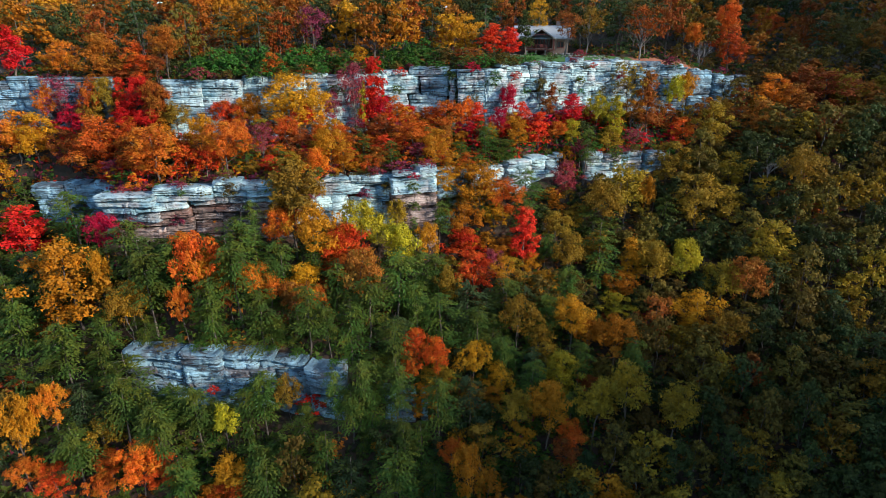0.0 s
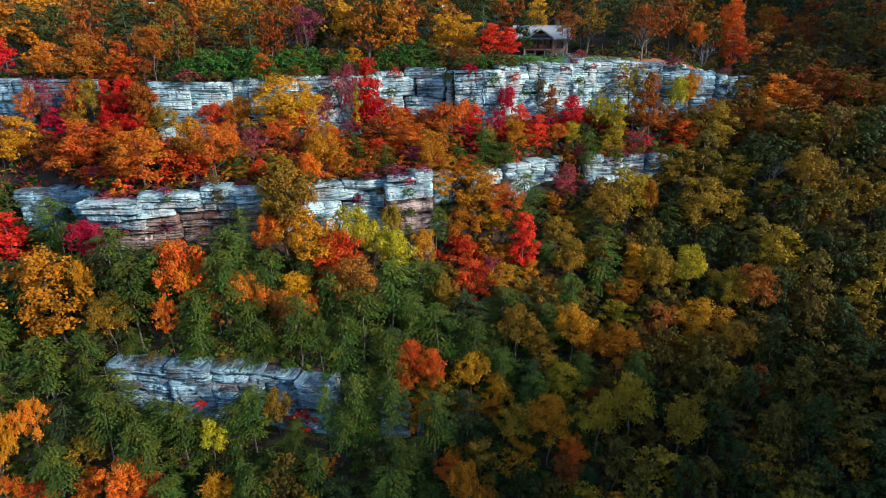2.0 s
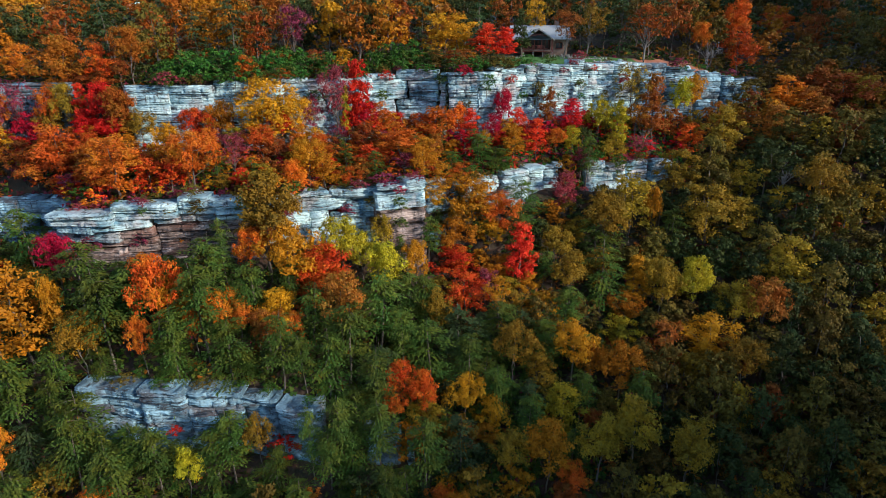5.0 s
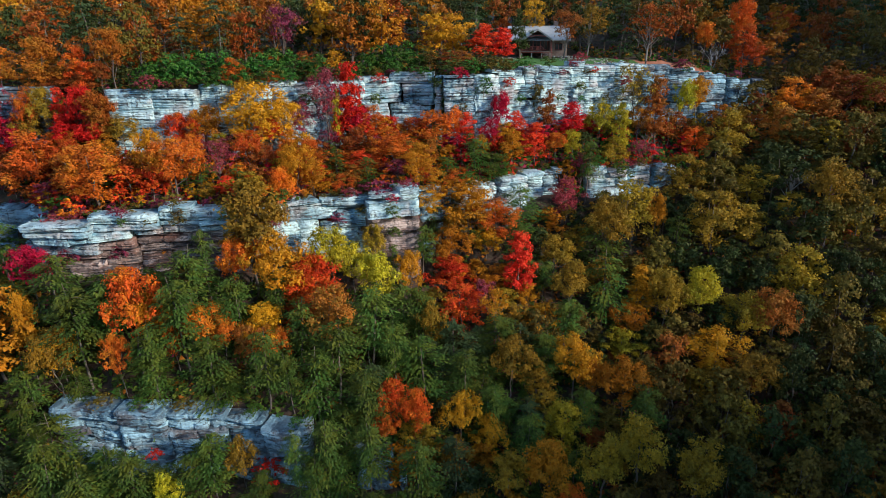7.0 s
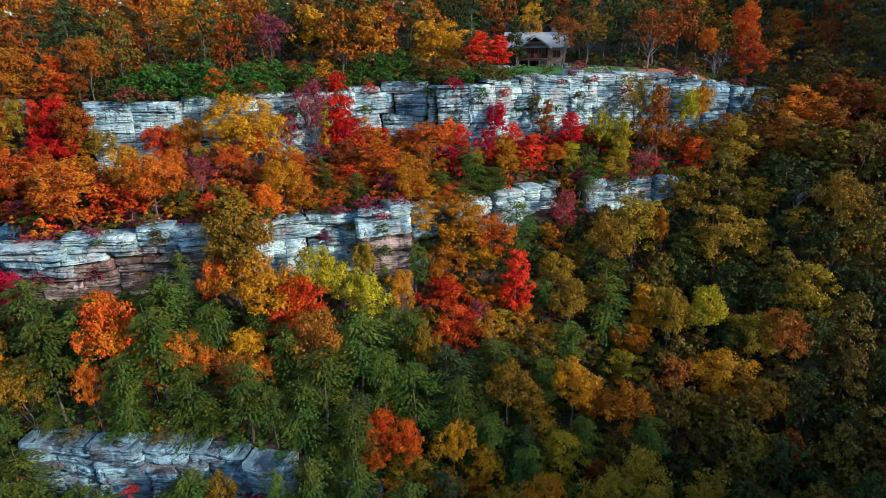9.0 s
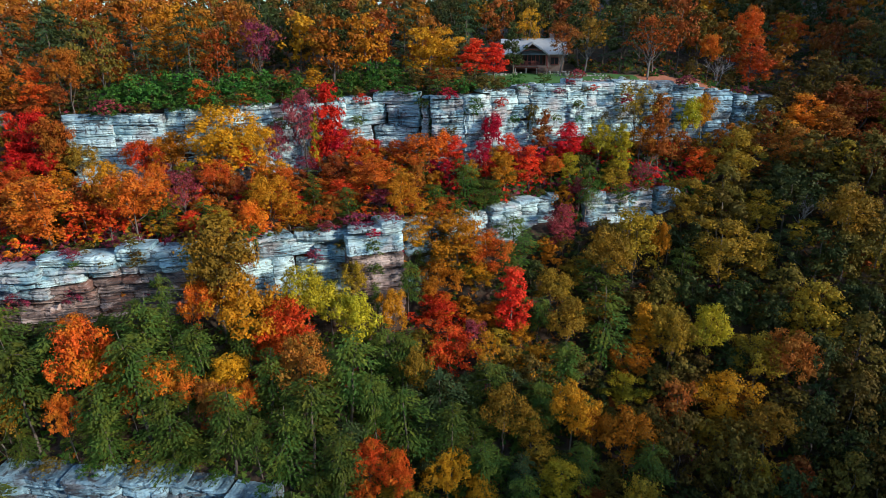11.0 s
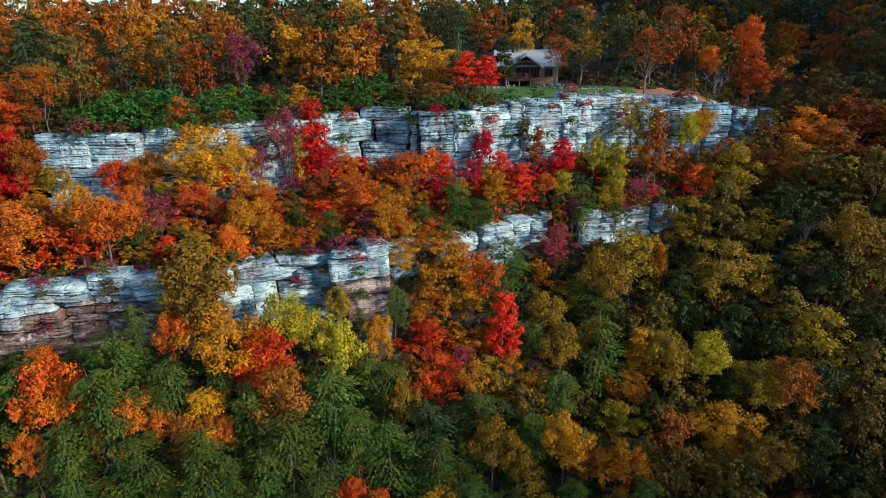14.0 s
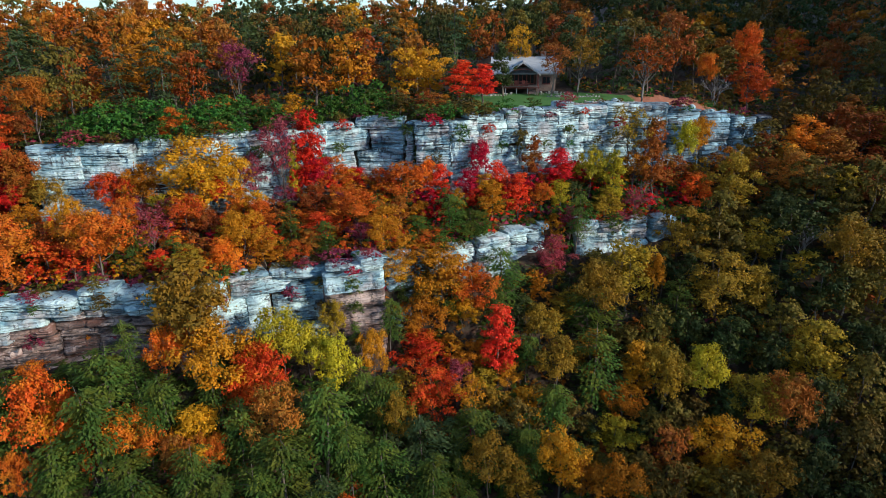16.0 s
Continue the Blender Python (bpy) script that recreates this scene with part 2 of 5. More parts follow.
def height(x, y):
    """The ground's height."""
    x, y = np.asarray(x, float), np.asarray(y, float)
    lo, mi, hi = along(LOW, x), along(MID, x), along(HIGH, x)
    n = np.zeros_like(x)
    rise = 73 + np.clip((x - 10) / 60, 0, 1) * 14
    ys, zs = [n - 400, n + 10, n + 60], [n - 46, n - 40, n - 9]
    talus = 5.0 + 5.0 * np.clip((x + 12) / 10, 0, 1) * np.clip((50 - x) / 10, 0, 1)
    for c in (lo, mi, hi):        # at each cliff a foot, a shelf under the rock, and the brink behind it
        if c is mi:               # steep rubble below the middle cliff
            ys.append(c[0] - 7.0)
            zs.append(c[1] - talus)
        ys += [c[0] - 0.6, c[0] + 1.8, c[2] + 2.3]
        zs += [c[1], c[1] + 0.3, c[3] - 0.1]
    ys += [hi[2] + 24, n + 260, n + 700]
    zs += [hi[3] + 1.6 + 2.2 * np.clip((x - 40) / 8, 0, 1), rise, rise + 2]
    z = np.where(y <= ys[0], zs[0], zs[-1])
    for k in range(len(ys) - 1):
        f = (y - ys[k]) / np.maximum(ys[k + 1] - ys[k], 0.01)
        z = np.where((f >= 0) & (f < 1), zs[k] + (zs[k + 1] - zs[k]) * np.clip(f, 0, 1), z)
    lawn = np.exp(-((x - 30) / 22) ** 4 - ((y - 142) / 14) ** 4)
    away = 0.883 * x - 0.469 * y      # unseen hill, added across the hollow to shade its floor from the low sun
    # raised further towards +y, to darken the upper right of the hillside
    ridge = (166 + 54 * np.clip((y - 22) / 30, 0, 1)) * np.exp(-((away - 232) / 55) ** 2) * np.clip((260 - y) / 80, 0, 1)
    z = np.maximum(z, z + ridge)
    return z + (0.35 * wob(x, y, 7.0, 1.0)) * (1 - lawn) * np.clip((y - 40) / 20, 0, 1) - 0.3


NEAR = height(*np.meshgrid(np.arange(-140, 140.01, 0.5), np.arange(40, 270.01, 0.5))).tolist()


def ground_at(x, y):
    """The ground's height near the hillside, looked up."""
    u, v = (min(139.4, max(-140, x)) + 140) * 2, (min(269.4, max(40, y)) - 40) * 2
    i, j = int(u), int(v)
    u, v = u - i, v - j
    return (NEAR[j][i] * (1 - u) + NEAR[j][i + 1] * u) * (1 - v) + (NEAR[j + 1][i] * (1 - u) + NEAR[j + 1][i + 1] * u) * v


GRID_X = np.arange(-140, 140.01, 0.25)
TABLE = {id(line): np.stack(along(line, GRID_X), 1).tolist() for line in (LOW, MID, HIGH)}


def line_at(line, x):
    """Foot y, foot height, brink y, brink height of a cliff line at one x."""
    return TABLE[id(line)][min(1120, max(0, round((x + 140) * 4)))]


def brink(x):
    return line_at(HIGH, x)[2]


def mesh_of(name, verts, faces, material, smooth=False):
    me = bpy.data.meshes.new(name)
    me.from_pydata([tuple(v) for v in verts] if not isinstance(verts, np.ndarray) else verts.tolist(), [], faces if isinstance(faces, list) else faces.tolist())
    me.materials.append(material)
    if smooth:
        me.shade_smooth()
    me.update()
    return me


def part(name, me, parent, label=""):
    ob = new(name, me)
    ob.parent = parent
    return tagged(ob, label)


def axis_steps(lo, hi, step, far):
    inner = np.arange(lo, hi + step / 2, step)
    out, d, v = [], step * 2, hi
    while v < far:
        v += d
        d *= 1.5
        out.append(v)
    neg, d, v = [], step * 2, lo
    while v > -far:
        v -= d
        d *= 1.5
        neg.append(v)
    return np.concatenate([neg[::-1], inner, out])


def build_ground():
    xs, ys = axis_steps(-95, 105, 1.3, 4000), axis_steps(50, 190, 0.9, 4000)
    gx, gy = np.meshgrid(xs, ys)
    v = np.stack([gx, gy, height(gx, gy)], -1).reshape(-1, 3)
    w, h = len(xs), len(ys)
    i = (np.arange(h - 1)[:, None] * w + np.arange(w - 1)[None]).ravel()
    ob = new("ground", mesh_of("ground", v, np.stack([i, i + 1, i + w + 1, i + w], -1), LITTER, True))
    tagged(ob, "steep hillside ground covered in brown leaf litter", "ground", kind="structure")


build_ground()


# ---- cliffs ----
def bedding(seed, x, z):
    """How far the rock stands out at x along and z up a cliff: beds of unequal hardness that pinch out, split by wandering joints."""
    lean = 0.5 * noise.noise(Vector((x * 0.06, z * 0.08, seed)))
    v = 0.0
    for thick, amp, drift in ((2.7, 0.42, 0.07), (1.0, 0.17, 0.12), (0.38, 0.06, 0.2)):
        q = (z + lean) / thick + 0.4 * noise.noise(Vector((x * 0.09, seed, thick)))
        n = math.floor(q)
        f = q - n
        v += amp * noise.noise(Vector((x * drift, n * 7.31, seed + thick)))
        edge = min(f, 1 - f)
        if edge < 0.17:
            v -= (0.25 + amp) * 1.0 * (1 - edge / 0.17) * min(1.0, max(0.0, 0.45 + 1.5 * noise.noise(Vector((x * drift * 2.0, n * 3.17, seed + 20)))))
    for gap, deep in ((2.9, 0.42), (1.3, 0.16)):
        q = (x + 1.1 * noise.noise(Vector((seed, z * 0.16, gap)))) / gap
        n = math.floor(q)
        edge = min(q - n, 1 - q + n) * gap
        if edge < 0.2:
            v -= deep * (1 - edge / 0.2) * min(1.0, max(0.0, 0.3 + 1.8 * noise.noise(Vector((n * 5.3, z * 0.3, seed + 9)))))
    return v + 0.55 * noise.noise(Vector((x * 0.22, z * 0.3, seed + 5))) + 0.2 * noise.noise(Vector((x * 0.8, z * 1.1, seed))) + 0.08 * noise.noise(Vector((x * 2.1, z * 3.0, seed)))


def rock_block(rng, seed, x0, z0, w, d, h):
    """One joint block of bedded rock, front towards -y, foot at z = 0; x0 and z0 are its place in the cliff's bedding."""
    nx, nz = max(3, round(w / 0.34)), max(3, round(h / 0.125))
    verts, faces = [], []
    cols = nx + 1
    ca, cb, la, lb = (rng.uniform(0.1, 0.5) for _ in range(4))
    for j in range(nz + 1):
        z = h * j / nz
        for i in range(cols):
            u = i / nx
            x = w * (u - 0.5)
            y = -bedding(seed, x0 + x, z0 + z)
            y += ca * max(0, 1 - u * w / 0.7) ** 2 + cb * max(0, 1 - (1 - u) * w / 0.7) ** 2
            y += 0.30 * max(0, 1 - (h - z) / 0.3) ** 2 + 0.06 * (j == 0)
            x += (0.3 * noise.noise(Vector((z * 0.7, seed, la))) * (1 - u) + 0.3 * noise.noise(Vector((z * 0.7, seed, lb))) * u) + (rng.uniform(-0.06, 0.06) if 0 < i < nx else 0)
            verts.append((x, y, z + (0.22 * noise.noise(Vector((x0 + x, seed, 3.3))) if j == nz else rng.uniform(-0.02, 0.02) if j else 0)))
    n = len(verts)
    for z in (0, h):
        for i in range(cols):
            verts.append((w * (i / nx - 0.5), d, z))
    for j in range(nz):
        for i in range(nx):
            a = j * cols + i
            faces.append((a, a + 1, a + cols + 1, a + cols))
    for i in range(nx):
        faces.append((i + 1, i, n + i, n + i + 1))
        a = nz * cols + i
        faces.append((a, a + 1, n + cols + i + 1, n + cols + i))
    faces.append(tuple([n] + [j * cols for j in range(nz + 1)] + [n + cols]))
    faces.append(tuple([n + cols - 1, n + 2 * cols - 1] + [j * cols + nx for j in range(nz, -1, -1)]))
    return verts, faces


SPANS = []      # which line, from x, to x: where rock stands
LEDGE_TOPS = []    # x, y, z of the front upper edge of every block, and the cliff it is in


def build_cliff(name, label, line, x0, x1, material, seed, bed=(1.0, 2.6), wide=(3.0, 9.0), lip=0.5, under=0.5, rough=1.0, ragged=0.7, base_material=None, open_joints=0.34, back=0.0):
    """A cliff between x0 and x1: beds that run its whole length, cut by upright joints into blocks that stand proud or back."""
    rng = random.Random(seed)
    SPANS.append((line, x0, x1))
    xm = (x0 + x1) / 2
    fy, fz, by, bz = line_at(line, xm)
    root = new(name)
    root.location = (xm, fy, fz)
    tagged(root, label, "cliff", "sandstone cliffs")
    tallest = max(line_at(line, x0 + (x1 - x0) * k / 6)[3] - line_at(line, x0 + (x1 - x0) * k / 6)[1] for k in range(7))
    cuts = [x0]
    while cuts[-1] < x1:
        cuts.append(cuts[-1] + rng.uniform(4, 9))
    clefts = {k: rng.uniform(0.45, 1.1) for k in range(1, len(cuts) - 1) if rng.random() < open_joints}
    steps = [rng.uniform(-0.45, 0.45) * rough for _ in cuts]
    z = -1.8
    while z < tallest + 0.3:
        h = rng.uniform(*bed)
        shift = rng.uniform(-0.2, 0.2) * rough
        x = x0 - (0.0 if z < 0.4 * tallest else rng.uniform(0, 0.8))
        while x < x1 - 0.3:
            for k, gap in clefts.items():       # open upright joints
                if cuts[k] - 0.25 < x < cuts[k] + gap:
                    x = cuts[k] + gap + rng.uniform(-0.1, 0.1)
            w = min(rng.uniform(*wide), max(0.9, x1 + rng.uniform(-0.6, 0.4) - x))
            near = min(cuts, key=lambda q: abs(q - x - w))
            if abs(near - x - w) < 2.2 and near > x + 1.0:
                w = near - x
            cx = x + w / 2
            ya, za, yb, zb = line_at(line, cx)
            top = zb - za + ragged * (1.1 * noise.noise(Vector((cx * 0.21, seed, 8.8))) + rng.uniform(-0.35, 0.35)) - z
            hh = min(h, top)
            if top - hh < 0.35:
                hh = top
            if hh > 0.25:
                mid = (z + hh / 2) / max(1.0, zb - za)
                shelf = lip * max(0, (mid - 0.6) / 0.4) - under * max(0, 1 - abs(mid - 0.3) / 0.3)
                turn = math.atan2(line_at(line, cx + w / 2)[0] - line_at(line, cx - w / 2)[0], w)
                k = max(n for n, q in enumerate(cuts) if q <= max(x0, cx))
                yy = ya + (yb - ya) * min(1, max(0, mid)) - steps[k] - shift - shelf - rough * (0.7 * noise.noise(Vector((cx * 0.12, z * 0.15, seed))) + rng.uniform(-0.06, 0.06))
                yy = min(yy, ya + (yb - ya) * min(1, max(0, mid)) + max(0.9, 0.75 * under))
                yy += back
                LEDGE_TOPS.append((cx, yy, za + z + hh, mid, root))
                v, fa = rock_block(rng, seed, cx, za + z, w / math.cos(turn) + 0.02, 3.4, hh - 0.012)
                mat = base_material if base_material and mid < 0.58 else material
                q = part("rock_slab", mesh_of("rock_slab", v, fa, mat), root)
                q.matrix_local = Matrix.Translation((cx - xm, yy - fy, za + z - fz)) @ pose(0, 0, 0, rng.uniform(-1, 1), rng.uniform(-0.7, 0.7), math.degrees(turn) + rng.uniform(-2.5, 2.5) * rough)
            x += w
        z += h
    return root


# lower, recessed and outer cliffs take the rock with shade in its colour
BLUFFS = (
    ("pale blue-grey bedded sandstone cliff under green shrubs", HIGH, -49.5, -36.5, ROCK, 11, (3.0, 5.0), (6, 13), 0.7, 0.5, 0.5, 0.5, None, 0.0, -0.6),
    ("grey sandstone wall set back behind a golden tree", HIGH, -36.5, -27, ROCK, 17, (2.5, 4.0), (3, 7), 0.3, 0.3, 0.8, 0.6, None, 0.3, 1.0),
    ("distant grey sandstone cliff half hidden by autumn trees", HIGH, -86, -60, ROCK_SHADED, 12, (2.5, 4.5), (4, 9), 0.5, 0.5, 0.7, 0.6),
    ("broken grey sandstone cliff behind orange trees", HIGH, -27, -11.5, ROCK, 13, (1.2, 2.8), (2, 4.5), 0.3, 0.3, 1.3, 1.4, None, 0.5),
    ("tall massive sandstone cliff with a bleached foot", HIGH, -11.5, 1.6, ROCK, 14, (3.0, 5.5), (4, 9), 0.5, 0.3, 0.7, 0.7, None, 0.3),
    ("jutting sandstone block with a deep undercut", HIGH, 3.6, 13.2, ROCK, 18, (2.6, 4.0), (5, 10), 1.3, 2.0, 0.6, 0.6, None, 0.0, -0.8),
    ("shaded sandstone wall between two clefts", HIGH, 13.2, 19.5, ROCK, 19, (2.2, 4.0), (3, 6), 0.5, 0.4, 0.8, 0.8, None, 0.0, 0.8),
    ("square bleached sandstone block below the cabin lawn", HIGH, 20.3, 27.5, ROCK, 15, (2.6, 4.5), (5, 8), 0.6, 0.6, 0.5, 0.6, None, 0.0, -0.5),
    ("weathered broken sandstone cliff below the lawn", HIGH, 27.5, 42, ROCK, 20, (1.2, 3.0), (1.8, 4.5), 0.5, 0.8, 1.4, 1.5, None, 0.6),
    ("bluish sandstone cliff running into dark trees", HIGH, 42, 70, ROCK_SHADED, 16, (1.6, 3.4), (2.5, 6.0), 0.4, 0.6, 1.2, 1.3, None, 0.4),
    ("shaded blue-grey sandstone cliff set back behind pines", MID, -72, -55, ROCK_SHADED, 21, (2.4, 4.5), (4, 8), 0.5, 0.5, 0.7, 0.6),
    ("overhanging sandstone ledge with rusty undercut face", MID, -54.5, -25, ROCK, 22, (1.0, 2.0), (3, 9), 1.7, 1.5, 0.9, 1.0, ROCK_RUST, 0.1),
    ("cracked grey sandstone wall between golden trees", MID, -25, -9, ROCK, 23, (2.6, 4.5), (3.5, 8), 0.5, 0.4, 0.8, 0.8, None, 0.3),
    ("jutting sandstone buttress with rust-brown face", MID, -8.6, -1.0, ROCK, 24, (2.0, 3.2), (4, 8), 0.9, 0.4, 0.6, 0.8, ROCK_RUST, 0.0, -0.8),
    ("dark recessed rock wall beside the buttress", MID, -1.0, 6, ROCK_SHADED, 27, (1.8, 3.2), (2, 4), 0.3, 0.5, 0.9, 0.9, None, 0.3, 1.4),
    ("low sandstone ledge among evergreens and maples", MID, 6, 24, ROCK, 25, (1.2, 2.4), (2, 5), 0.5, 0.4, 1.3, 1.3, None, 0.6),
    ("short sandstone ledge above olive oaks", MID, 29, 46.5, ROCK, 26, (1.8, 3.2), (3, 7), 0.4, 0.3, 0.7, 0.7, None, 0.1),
    ("shaded slate-blue lower cliff among hemlocks", LOW, -47, -14.5, ROCK_SHADED, 31, (0.9, 2.0), (3.5, 9), 0.9, 1.8, 1.0, 1.7, None, 0.0),
    ("small slate-blue rock outcrop among hemlocks", LOW, -8.5, -3.5, ROCK_SHADED, 32, (0.9, 1.6), (1.5, 2.6), 0.3, 0.2),
)
for bluff in BLUFFS:
    build_cliff("cliff", *bluff)


# ---- trees ----
def tube(path, radii, sides=5):
    """A tapered tube along points, as verts and faces."""
    v, f = [], []
    for i, (p, r) in enumerate(zip(path, radii)):
        q = (Vector(path[min(i + 1, len(path) - 1)]) - Vector(path[max(i - 1, 0)])).to_track_quat("Z", "Y")
        for s in range(sides):
            a = 2 * math.pi * s / sides
            v.append(Vector(p) + q @ Vector((r * math.cos(a), r * math.sin(a), 0)))
    for i in range(len(path) - 1):
        for s in range(sides):
            a, b = i * sides + s, i * sides + (s + 1) % sides
            f.append((a, b, b + sides, a + sides))
    return v, f


def joined(pieces):
    v, f = [], []
    for pv, pf in pieces:
        n = len(v)
        v.extend(pv)
        f.extend(tuple(i + n for i in q) for q in pf)
    return v, f


def bend(rng, a, b, steps, sway):
    a, b = Vector(a), Vector(b)
    s = sway * (b - a).length
    return [a.lerp(b, i / steps) + (Vector((rng.uniform(-s, s), rng.uniform(-s, s), rng.uniform(-s, s) * 0.5)) if 0 < i < steps else Vector()) for i in range(steps + 1)]


def sprays(nr, c, n, length, width, along=None, jitter=0.55):
    """Small pointed leaf sprays, one triangle each, at c, facing roughly n and, if given, pointing along."""
    k = len(c)
    n = n + nr.normal(0, jitter, (k, 3))
    n /= np.linalg.norm(n, axis=1)[:, None] + 1e-9
    t = np.cross(n, nr.normal(0, 1, (k, 3))) if along is None else along - n * np.sum(along * n, axis=1)[:, None]
    t /= np.linalg.norm(t, axis=1)[:, None] + 1e-9
    b = np.cross(n, t)
    le, wi = (length * nr.uniform(0.6, 1.35, k))[:, None] / 2, (width * nr.uniform(0.6, 1.35, k))[:, None] / 2
    v = np.stack([c - t * le + b * wi, c - t * le - b * wi, c + t * le], 1).reshape(-1, 3)
    return v, np.arange(3 * k).reshape(k, 3)


def broadleaf(seed, leaves, spread=1.0, lobes=14, low=0.34, size=0.42, limbs_pale=False, thin=0.0, cone=0.0, core=130):
    """Trunk and crown meshes for a tree 10 m high whose crown reaches about 3.3 m out at spread 1: lobes hung with clumps of small sprays."""
    rng, nr = random.Random(seed), np.random.RandomState(seed)
    H, R = 10.0, 3.3 * spread
    mid, half = H * (1 + low) / 2, H * (1 - low) / 2
    cs = []
    for i in range(lobes):
        a, u = i * 2.4 + rng.uniform(-0.5, 0.5), (i + 0.5) / lobes * 1.75 - 0.8
        r = math.sqrt(max(0.05, 1 - u * u)) * rng.uniform(0.35, 1.12) * (1 - cone * (u + 0.8) / 1.75)
        cs.append((R * r * math.cos(a), R * r * math.sin(a), mid + half * (u * 0.78 + rng.uniform(-0.14, 0.1)), R * rng.uniform(0.17, 0.37) * (1 + 0.35 * cone)))
    cs.append((0, 0, mid, R * 0.5))
    cs.append((rng.uniform(-.4, .4), rng.uniform(-.4, .4), H - R * 0.34, R * 0.34))
    p = np.array(cs)
    per = 9
    clumps = leaves // per
    share = p[:, 3] ** 2
    which = nr.choice(len(cs), clumps, p=share / share.sum())
    d = nr.normal(0, 1, (clumps, 3))
    d[:, 2] = np.where(d[:, 2] < -0.35, -d[:, 2], d[:, 2])
    d /= np.linalg.norm(d, axis=1)[:, None]
    at = p[which, :3] + d * (p[which, 3] * nr.uniform(0.72 - thin, 1.08 + 0.5 * thin, clumps))[:, None] * np.array([1, 1, 0.9])
    rc = R * 0.115 * nr.uniform(0.6, 1.4, clumps)
    off = nr.normal(0, 0.55, (clumps * per, 3)) * np.array([1, 1, 0.7])
    c = at.repeat(per, axis=0) + off * rc.repeat(per)[:, None]
    v, f = sprays(nr, c, d.repeat(per, axis=0) * 0.8 + off * 0.5 + np.array([0, 0, 0.35]), size * 1.25, size)
    if core:
        inner = nr.choice(len(cs), core, p=share / share.sum())
        e = nr.normal(0, 1, (core, 3))
        e /= np.linalg.norm(e, axis=1)[:, None]
        w, g = sprays(nr, p[inner, :3] + e * (p[inner, 3] * nr.uniform(0.05, 0.5, core))[:, None], e, 0.52, 0.46)
        f = np.concatenate([f, g + len(v)])
        v = np.concatenate([v, w])
    top = Vector((rng.uniform(-.4, .4), rng.uniform(-.4, .4), H * 0.8))
    wood = [tube(bend(rng, (0, 0, -0.8), top, 5, 0.03), [0.17, 0.14, 0.115, 0.09, 0.06, 0.03], 5)]
    for q in cs[:lobes:1 if limbs_pale else 9]:
        s = top * max(0.25, min(0.8, (q[2] - 2.2) / H))
        wood.append(tube(bend(rng, s, (q[0] * 1.1, q[1] * 1.1, q[2] + 0.3), 3, 0.06), [0.055, 0.04, 0.028, 0.012], 3))
    return (v, f), joined(wood)


def plumes(seed, pads=26, cards=44, spread=1.0, low=0.08, size=0.46):
    """Trunk and crown for an evergreen 12 m high whose boughs end in flat, feathery, drooping pads of small sprays."""
    rng, nr = random.Random(seed), np.random.RandomState(seed)
    H = 12.0
    wood = [tube(bend(rng, (0, 0, -0.8), (rng.uniform(-.3, .3), rng.uniform(-.3, .3), H), 5, 0.012), [0.17, 0.14, 0.11, 0.085, 0.05, 0.02], 5)]
    vs = []
    for i in range(pads):
        u = low + (0.95 - low) * (i + rng.uniform(0, 1)) / pads
        a = i * 2.4 + rng.uniform(-0.6, 0.6)
        reach = (3.3 * spread * (1 - u) ** 0.34 * (0.6 + 0.4 * min(1, u / 0.3))) * rng.uniform(0.5, 1.12)
        o = Vector((math.cos(a) * reach * 0.6, math.sin(a) * reach * 0.6, u * H - 0.12 * reach))
        if i % 5 == 0:
            wood.append(tube([(0, 0, u * H - 0.3), tuple(o * 0.55 + Vector((0, 0, 0.45 * u * H))), tuple(o)], [0.05, 0.03, 0.012], 3))
        rl, rw = 0.45 + reach * 0.5, 0.35 + reach * 0.3
        d = nr.normal(0, 1, (cards, 3))
        d /= np.linalg.norm(d, axis=1)[:, None]
        d *= nr.uniform(0.25, 1.05, (cards, 1))
        finger = np.round(d[:, 1] * 2.5) / 2.5          # sprays gather into fingers along the bough
        d[:, 1] = finger + (d[:, 1] - finger) * 0.45
        ca, sa = math.cos(a), math.sin(a)
        p = np.stack([o.x + ca * d[:, 0] * rl - sa * d[:, 1] * rw, o.y + sa * d[:, 0] * rl + ca * d[:, 1] * rw, o.z + d[:, 2] * 0.3 - 0.2 * (d[:, 0] + 1) ** 2 * rl * 0.5 - 0.1 * np.abs(d[:, 1]) * rw], 1)
        yaw = a + d[:, 1] * 0.8 + nr.normal(0, 0.4, cards)
        t = np.stack([np.cos(yaw), np.sin(yaw), -0.3 + nr.normal(0, 0.2, cards)], 1)
        n = np.tile([0.4 * ca, 0.4 * sa, 1.0], (cards, 1))
        vs.append(sprays(nr, p, n, size, size * 0.5, t, 0.3)[0])
    v = np.concatenate(vs)
    return (v, np.arange(len(v)).reshape(-1, 3)), joined(wood)


def bare(seed, twigs=60):
    """A leafless tree 9 m high, or the bones of a shrub."""
    rng = random.Random(seed)
    wood = []

    def grow(a, d, ln, r, depth):
        b = a + d * ln
        wood.append(tube(bend(rng, a, b, 3, 0.05), [r, r * 0.85, r * 0.7, r * 0.5], 4))
        if depth == 0:
            return
        for _ in range(rng.choice((3, 4))):
            nd = (d + Vector((rng.gauss(0, 0.55), rng.gauss(0, 0.55), rng.gauss(0.12, 0.3)))).normalized()
            grow(a.lerp(b, rng.uniform(0.55, 1.0)), nd, ln * rng.uniform(0.5, 0.72), r * 0.5, depth - 1)
    for i in range(3):
        grow(Vector((rng.uniform(-.3, .3), rng.uniform(-.3, .3), -0.4)), Vector((rng.gauss(0, 0.25), rng.gauss(0, 0.25), 1)).normalized(), 3.4, 0.085, 3)
    return joined(wood)


